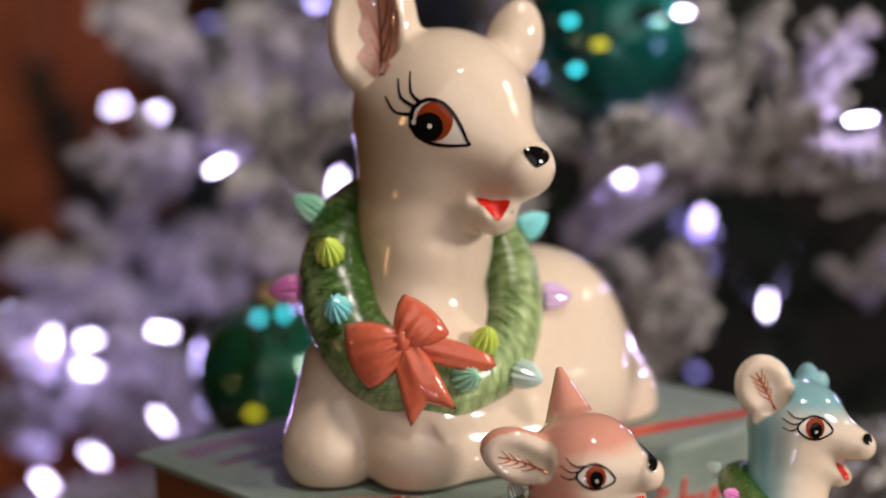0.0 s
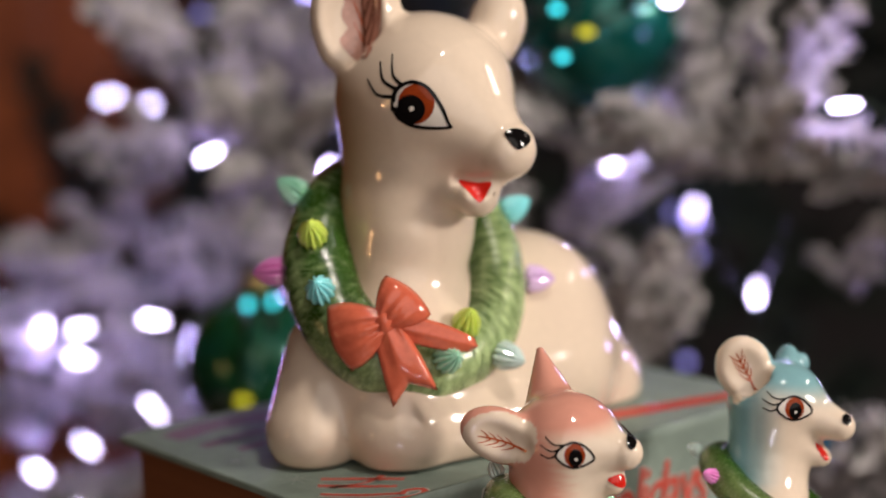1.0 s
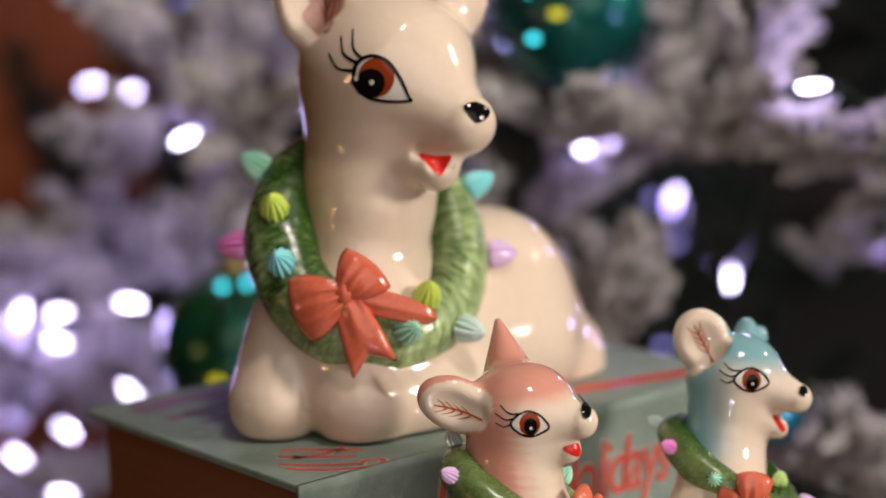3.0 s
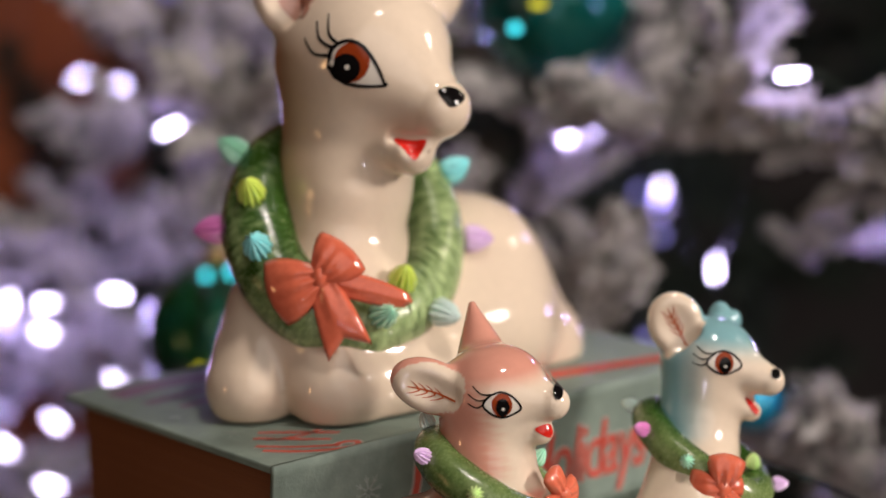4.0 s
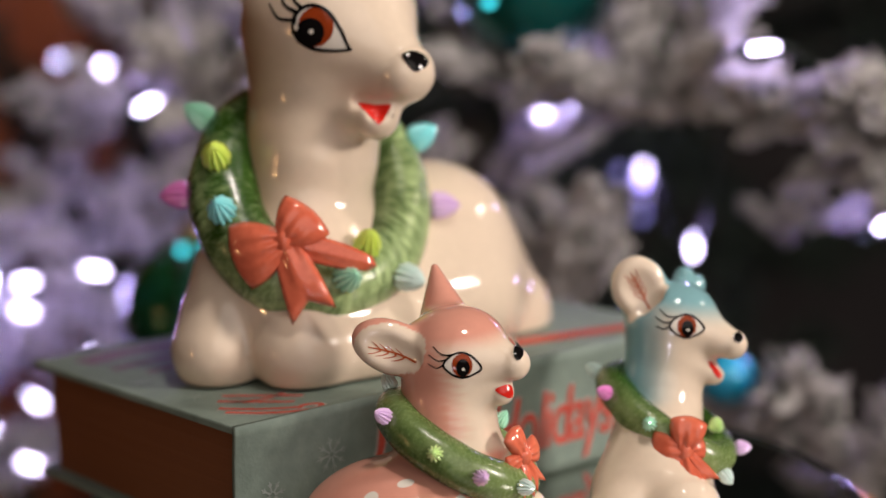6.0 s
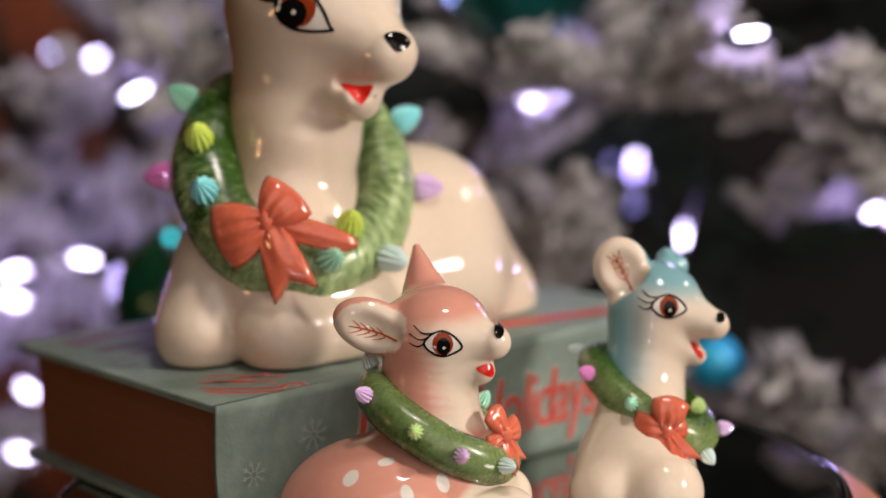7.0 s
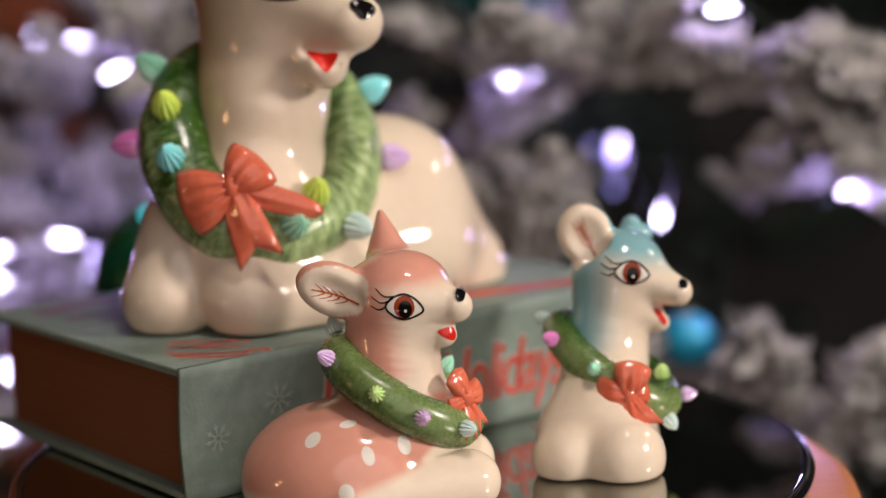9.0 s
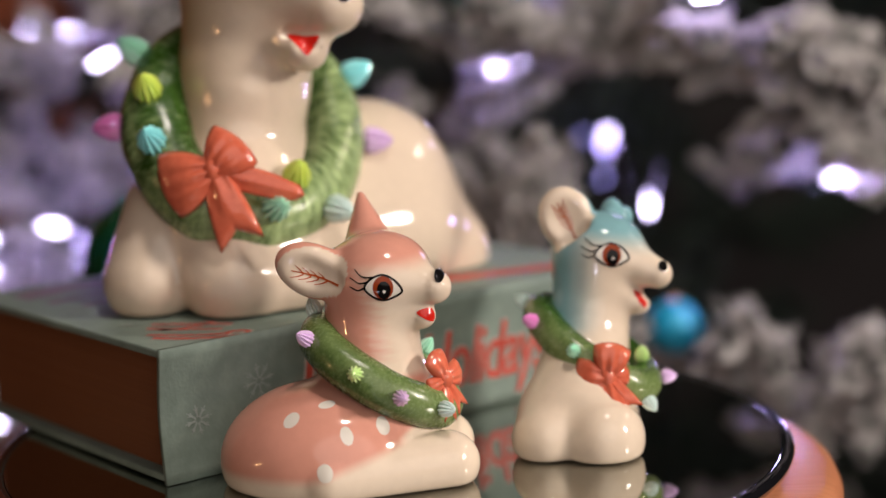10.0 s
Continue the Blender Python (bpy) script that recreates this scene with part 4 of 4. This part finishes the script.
SPRIGS = [sprig(3 + k, ln, nd, rc, 0.0021) for k, (ln, nd, rc) in enumerate(((0.062, 520, 0.0160), (0.052, 440, 0.0150), (0.072, 600, 0.0165)))]
tree = new("christmas_tree")
tree.matrix_world = VIEW @ Matrix.Translation((0.06, 0.86, ZF))
tagged(tree, "artificial christmas tree with white flocked branches", "christmas tree")
v_, f_ = lathe([(0.045, 0.0), (0.04, 0.4), (0.03, 1.1), (0.012, 1.95)], 16)
part("trunk", mesh_of("trunk", v_, f_, [BARK]), None, tree)
inv = tree.matrix_world.inverted() @ VIEW


def bough(p, way, which, scale=1.0):
    ob = part("branch", SPRIGS[which], None, tree)
    ob.matrix_basis = inv @ Matrix.Translation(p) @ Vector(way).to_track_quat("Z", "Y").to_matrix().to_4x4() @ Matrix.Scale(scale, 4)


def limb_mesh(seed, length, clothed, coat):
    """A long bough: a drooping stem, with flocked twigs along it."""
    rg = random.Random(seed)
    v, f, idx = [], [], []
    prof = [(0.006 * (1 - 0.8 * k / 8) * length / 0.5, length * k / 8) for k in range(9)]
    sv, sf = lathe(prof, 6)
    droop = lambda p: (p[0], p[1] - 0.25 * p[2] * p[2], p[2])
    v += [droop(p) for p in sv]
    f += sf
    idx += [2 if clothed else 1] * len(sf)
    if clothed:
        twig = TWIGS[seed % 2]
        tv = [Vector(p.co) for p in twig.vertices]
        tf = [tuple(p.vertices) for p in twig.polygons]
        ti = [p.material_index for p in twig.polygons]
        for k in range(11):
            z = length * (0.28 + 0.72 * k / 10)
            m = Matrix.Translation(droop((0, 0, z))) @ Euler((rg.uniform(-0.5, 0.5), (0.9 if k % 2 else -0.9) * (1 - 0.09 * k), 0)).to_matrix().to_4x4()
            base = len(v)
            v += [tuple(m @ p) for p in tv]
            f += [tuple(i + base for i in q) for q in tf]
            idx += ti
    return mesh_of("limb", v, f, [coat, NEEDLE, BARK], idx, smooth=False)


TWIGS = [sprig(71 + k, 0.10, 105, 0.034, 0.0024) for k in range(2)]
# INWARD twigs are all needle-dark: shade behind the boughs put into colour
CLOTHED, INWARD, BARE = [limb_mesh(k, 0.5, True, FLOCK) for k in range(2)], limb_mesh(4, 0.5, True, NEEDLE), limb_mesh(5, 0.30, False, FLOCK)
for k in range(60):
    h = 0.24 + 1.62 * k / 60
    turn = 2.39996 * k
    reach = 1.06 * (1 - (h - 0.2) / 1.85) + 0.12
    middle = 0.36 < h < 1.34
    seen = math.cos(turn) > -0.05 and middle
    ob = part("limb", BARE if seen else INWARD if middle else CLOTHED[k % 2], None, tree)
    way = Vector((math.sin(turn), -math.cos(turn), 0.22))
    ob.matrix_basis = Matrix.Translation((0, 0, h)) @ way.to_track_quat("Z", "Y").to_matrix().to_4x4() @ Matrix.Scale(0.9 if seen else reach, 4)

# boughs near the figures: root, tip and fullness, in millimetres
UPPER_RIGHT = [((159, 300, 104), (102, 262, 122), 1.0),
    ((110, 310, 107), (74, 300, 121), 1.0),
    ((133, 280, 113), (111, 258, 125), 0.9),
    ((169, 275, 103), (136, 255, 113), 0.9),
    ((144, 310, 115), (132, 290, 169), 1.1),
    ((150, 310, 124), (145, 300, 159), 0.9),
    ((166, 270, 116), (191, 240, 158), 1.1),
    ((177, 260, 129), (181, 248, 159), 0.9),
    ((163, 270, 108), (172, 235, 126), 0.9)]
FAR_RIGHT = [((199, 250, 105), (176, 224, 119), 0.8),
    ((226, 260, 101), (191, 232, 114), 1.0),
    ((222, 265, 100), (196, 235, 114), 0.9),
    ((239, 265, 90), (219, 238, 108), 0.9),
    ((272, 270, 101), (238, 240, 112), 1.1),
    ((282, 270, 86), (254, 245, 96), 1.0),
    ((260, 280, 81), (234, 255, 88), 0.9),
    ((288, 310, 41), (255, 272, 58), 1.0),
    ((280, 300, 63), (259, 275, 72), 0.9)]
MIDDLE_RIGHT = [((90, 345, 61), (100, 333, 91), 1.0),
    ((115, 300, 13), (119, 268, 52), 0.97),
    ((133, 300, 23), (108, 272, 54), 0.88),
    ((122, 300, 16), (138, 275, 45), 0.88),
    ((105, 310, 20), (92, 285, 50), 0.88),
    ((124, 290, 33), (124, 270, 60), 0.79),
    ((225, 335, 32), (218, 312, 63), 0.62),
    ((245, 345, 40), (225, 316, 68), 0.6)]
LOWER_RIGHT = [((221, 295, -64), (211, 252, -23), 1.21),
    ((208, 300, -57), (201, 262, -32), 0.99),
    ((237, 290, -69), (222, 252, -29), 1.1),
    ((248, 295, -82), (257, 260, -39), 1.32),
    ((276, 290, -81), (267, 260, -43), 1.21),
    ((199, 300, -49), (178, 272, -26), 0.99),
    ((292, 300, -63), (278, 270, -33), 1.1)]
UPPER_LEFT = [((-93, 375, 108), (-149, 353, 111), 0.85),
    ((-100, 385, 98), (-128, 362, 100), 0.8),
    ((-48, 345, 113), (-61, 315, 130), 1.0),
    ((-48, 345, 112), (-27, 318, 124), 1.0),
    ((-46, 345, 111), (-34, 318, 101), 0.9),
    ((-51, 345, 110), (-62, 322, 103), 0.9),
    ((-42, 380, 82), (-64, 350, 87), 0.8),
    ((-74, 460, 120), (-123, 420, 165), 1.2),
    ((-94, 460, 129), (-118, 430, 176), 1.1),
    ((-37, 520, 152), (-71, 480, 164), 1.2)]
LOWER_LEFT = [((-141, 440, 49), (-186, 418, 51), 1.1),
    ((-111, 430, 37), (-130, 408, 67), 1.0),
    ((-84, 420, 23), (-110, 395, 55), 1.0),
    ((-105, 430, 31), (-142, 405, 34), 1.0),
    ((-148, 450, -24), (-190, 428, -2), 1.2),
    ((-102, 430, -15), (-135, 408, 9), 1.1)]
LOWEST_LEFT = [((-120, 455, -58), (-156, 428, -28), 1.1),
    ((-195, 470, -60), (-216, 440, -29), 1.1),
    ((-138, 460, -82), (-169, 430, -78), 1.1),
    ((-166, 460, -39), (-195, 430, -24), 1.0),
    ((-94, 430, -37), (-114, 410, -19), 1.0),
    ((-177, 470, 20), (-207, 440, 14), 1.1)]
rng = random.Random(5)
for group in (UPPER_RIGHT, FAR_RIGHT, MIDDLE_RIGHT, LOWER_RIGHT, UPPER_LEFT, LOWER_LEFT, LOWEST_LEFT):
    for a, b, full in group:
        a, b = Vector(a) / 1000, Vector(b) / 1000
        way = b - a
        which = rng.randrange(3)
        bough(a, way, which, full * max(0.85, min(1.25, way.length / (0.062, 0.052, 0.072)[which] * 1.05)))
        side = way.cross(Vector((0, 1, 0.2))).normalized()
        g = rng.choice((-1, 1))  # a shorter twig on one side, set back
        lean = (way.normalized() + side * g * rng.uniform(0.5, 0.9) + Vector((0, rng.uniform(0.1, 0.5), 0))).normalized()
        bough(a + way * rng.uniform(-0.1, 0.15) + Vector((0, 0.012, 0)), lean, rng.randrange(3), full * rng.uniform(0.6, 0.8))
# no flock here: the tree's inner shade is put into the dark colour
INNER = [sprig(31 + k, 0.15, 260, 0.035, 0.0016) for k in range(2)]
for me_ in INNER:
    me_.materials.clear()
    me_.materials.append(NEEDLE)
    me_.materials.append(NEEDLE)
rng = random.Random(23)
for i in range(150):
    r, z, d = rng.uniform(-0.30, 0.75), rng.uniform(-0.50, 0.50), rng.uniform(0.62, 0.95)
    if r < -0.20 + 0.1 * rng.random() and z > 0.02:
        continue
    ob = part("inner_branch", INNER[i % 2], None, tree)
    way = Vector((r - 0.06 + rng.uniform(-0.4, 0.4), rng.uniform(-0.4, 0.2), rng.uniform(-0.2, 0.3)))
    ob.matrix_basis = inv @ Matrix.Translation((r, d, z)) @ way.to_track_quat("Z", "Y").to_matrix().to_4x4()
rng = random.Random(11)
for i in range(190):
    d, r, z = rng.uniform(0.44, 0.80), rng.uniform(-0.42, 0.50), rng.uniform(-0.34, 0.36)
    if r < -0.11 and z > 0.02 + 0.04 * rng.random():
        continue
    if r > 0.06 and (z < 0.10 or rng.random() < 0.6):
        continue
    way = Vector((r - 0.06 + rng.uniform(-0.25, 0.25), -0.30 + rng.uniform(-0.2, 0.15), rng.uniform(-0.15, 0.30)))
    which, size = rng.randrange(3), rng.uniform(1.1, 1.6)
    if r < -0.09 and (z > 0.05 or i % 2):
        continue
    bough(Vector((r, d, z)), way, which, size)


# ---------------- fairy lights and baubles ----------------
def light_string(label, bulbs):
    ob = new("string_lights")
    ob.matrix_world = VIEW
    tagged(ob, label, "string lights", "string lights")
    rng = random.Random(len(bulbs))
    for r, d, z, m, tilt in bulbs:
        way = Vector((math.cos(radians(tilt)), rng.uniform(-0.4, 0.1), math.sin(radians(tilt)))).normalized()
        lens = LENS[m]
        b = part("bulb", lens, None, ob)
        b.matrix_basis = Matrix.Translation((r / 1000, d / 1000, z / 1000)) @ way.to_track_quat("Z", "Y").to_matrix().to_4x4()
        s = part("socket", SOCKET, None, b, "dark green socket")
    pts = sorted(bulbs, key=lambda q: q[0])
    cu = bpy.data.curves.new("wire", "CURVE")
    cu.dimensions, cu.bevel_depth = "3D", 0.0009
    sp = cu.splines.new("POLY")
    line = curve([(q[0] / 1000, q[1] / 1000 + 0.006, q[2] / 1000) for q in pts], len(pts) * 6)
    sp.points.add(len(line) - 1)
    for q, w in zip(sp.points, line):
        q.co = (*w, 1)
    tmp = new("wire_curve", cu)
    me = bpy.data.meshes.new_from_object(tmp.evaluated_get(bpy.context.evaluated_depsgraph_get()))
    bpy.data.objects.remove(tmp)
    me.materials.clear()
    me.materials.append(WIRE)
    part("wire", me, None, ob, "thin dark green wire")
    return ob


def lens_mesh(m, s, long=1.0):
    v, f = lathe([(0.0016 * s, -0.005 * long), (0.0027 * s, -0.003 * long), (0.0029 * s, 0.0), (0.0024 * s, 0.0035 * long), (0.0010 * s, 0.0055 * long)], 14)
    return mesh_of("bulb", v, f, [m])


LENS = {"w": lens_mesh(LED, 0.48, 1.15), "s": lens_mesh(LED, 0.52, 0.6), "l": lens_mesh(LEDBLUE, 0.7, 0.7), "d": lens_mesh(LEDDIM, 0.7, 0.6), "c": lens_mesh(LEDCYAN, 0.6, 0.4),
        "y": lens_mesh(LEDYELLOW, 0.6, 0.6)}
v_, f_ = lathe([(0.0022, -0.014), (0.0024, -0.006), (0.0018, -0.005)], 12)
SOCKET = mesh_of("socket", v_, f_, [WIRE])
light_string("cool white fairy lights glowing among flocked branches", [
    (-180, 640, 115, "w", 10), (-153, 620, 110, "w", 20), (-79, 350, 106, "w", 25), (-28, 420, 87, "w", 70), (-27, 480, 111, "l", 60), (-181, 425, 9, "w", 70), (-163, 430, 8, "w", 10),
    (-164, 427, -7, "w", -8), (-116, 383, 21, "w", -10), (-122, 400, -29, "w", -50), (-175, 480, -69, "w", -35), (-206, 490, -87, "w", -35), (-168, 430, -92, "w", -10)])
light_string("cool white fairy lights glowing lower among flocked branches", [
    (-99, 500, 169, "d", 0), (-89, 480, 162, "d", 30), (-36, 450, 179, "l", 0), (-227, 520, 4, "w", 40), (-233, 560, -53, "l", 10)])
light_string("cool white fairy lights glowing on dark inner branches", [
    (109, 322, 97, "s", 12), (119, 323, 98, "s", 20), (188, 600, 36, "s", 90), (186, 600, 29, "l", 90), (169, 560, 40, "d", 50), (177, 520, 19, "d", 60), (189, 400, 20, "w", 88),
    (160, 450, -26, "d", 0), (191, 222, 130, "w", 5), (259, 300, 43, "w", 30), (266, 300, 48, "s", 35), (257, 300, 83, "d", 20), (282, 300, 91, "l", 60)])
light_string("coloured fairy lights glowing beside the baubles", [
    (-57, 290, 45, "c", 80), (-46, 290, 46, "c", 80), (81, 262, 171, "c", 0), (93, 262, 161, "y", 0), (83, 262, 151, "c", 0), (122, 262, 174, "c", 0), (128, 262, 173, "s", 0),
    (-62, 292, 1, "y", 0)])


def bauble(p, radius, m, label):
    ob = new("bauble")
    ob.matrix_world = at(*p)
    tagged(ob, label, "bauble", "tree baubles")
    prof = [(radius * math.sin(math.pi * k / 24) + 0.01, -radius * math.cos(math.pi * k / 24)) for k in range(25)]
    turned("ball", prof, m, ob, 48)
    turned("cap", [(radius * 0.17, radius * 0.95), (radius * 0.18, radius * 1.12), (radius * 0.10, radius * 1.16), (0.01, radius * 1.16)], CAPGOLD, ob, 20, "brass cap")
    return ob


bauble((-58, 335, 8), 37, GREENBALL, "large dark green shiny bauble hanging among branches")
bauble((104, 310, 164), 40, TEAL, "large teal metallic bauble hanging high in the tree")
bauble((182, 262, -15), 12.5, CYAN, "small cyan metallic bauble hanging low in the tree")
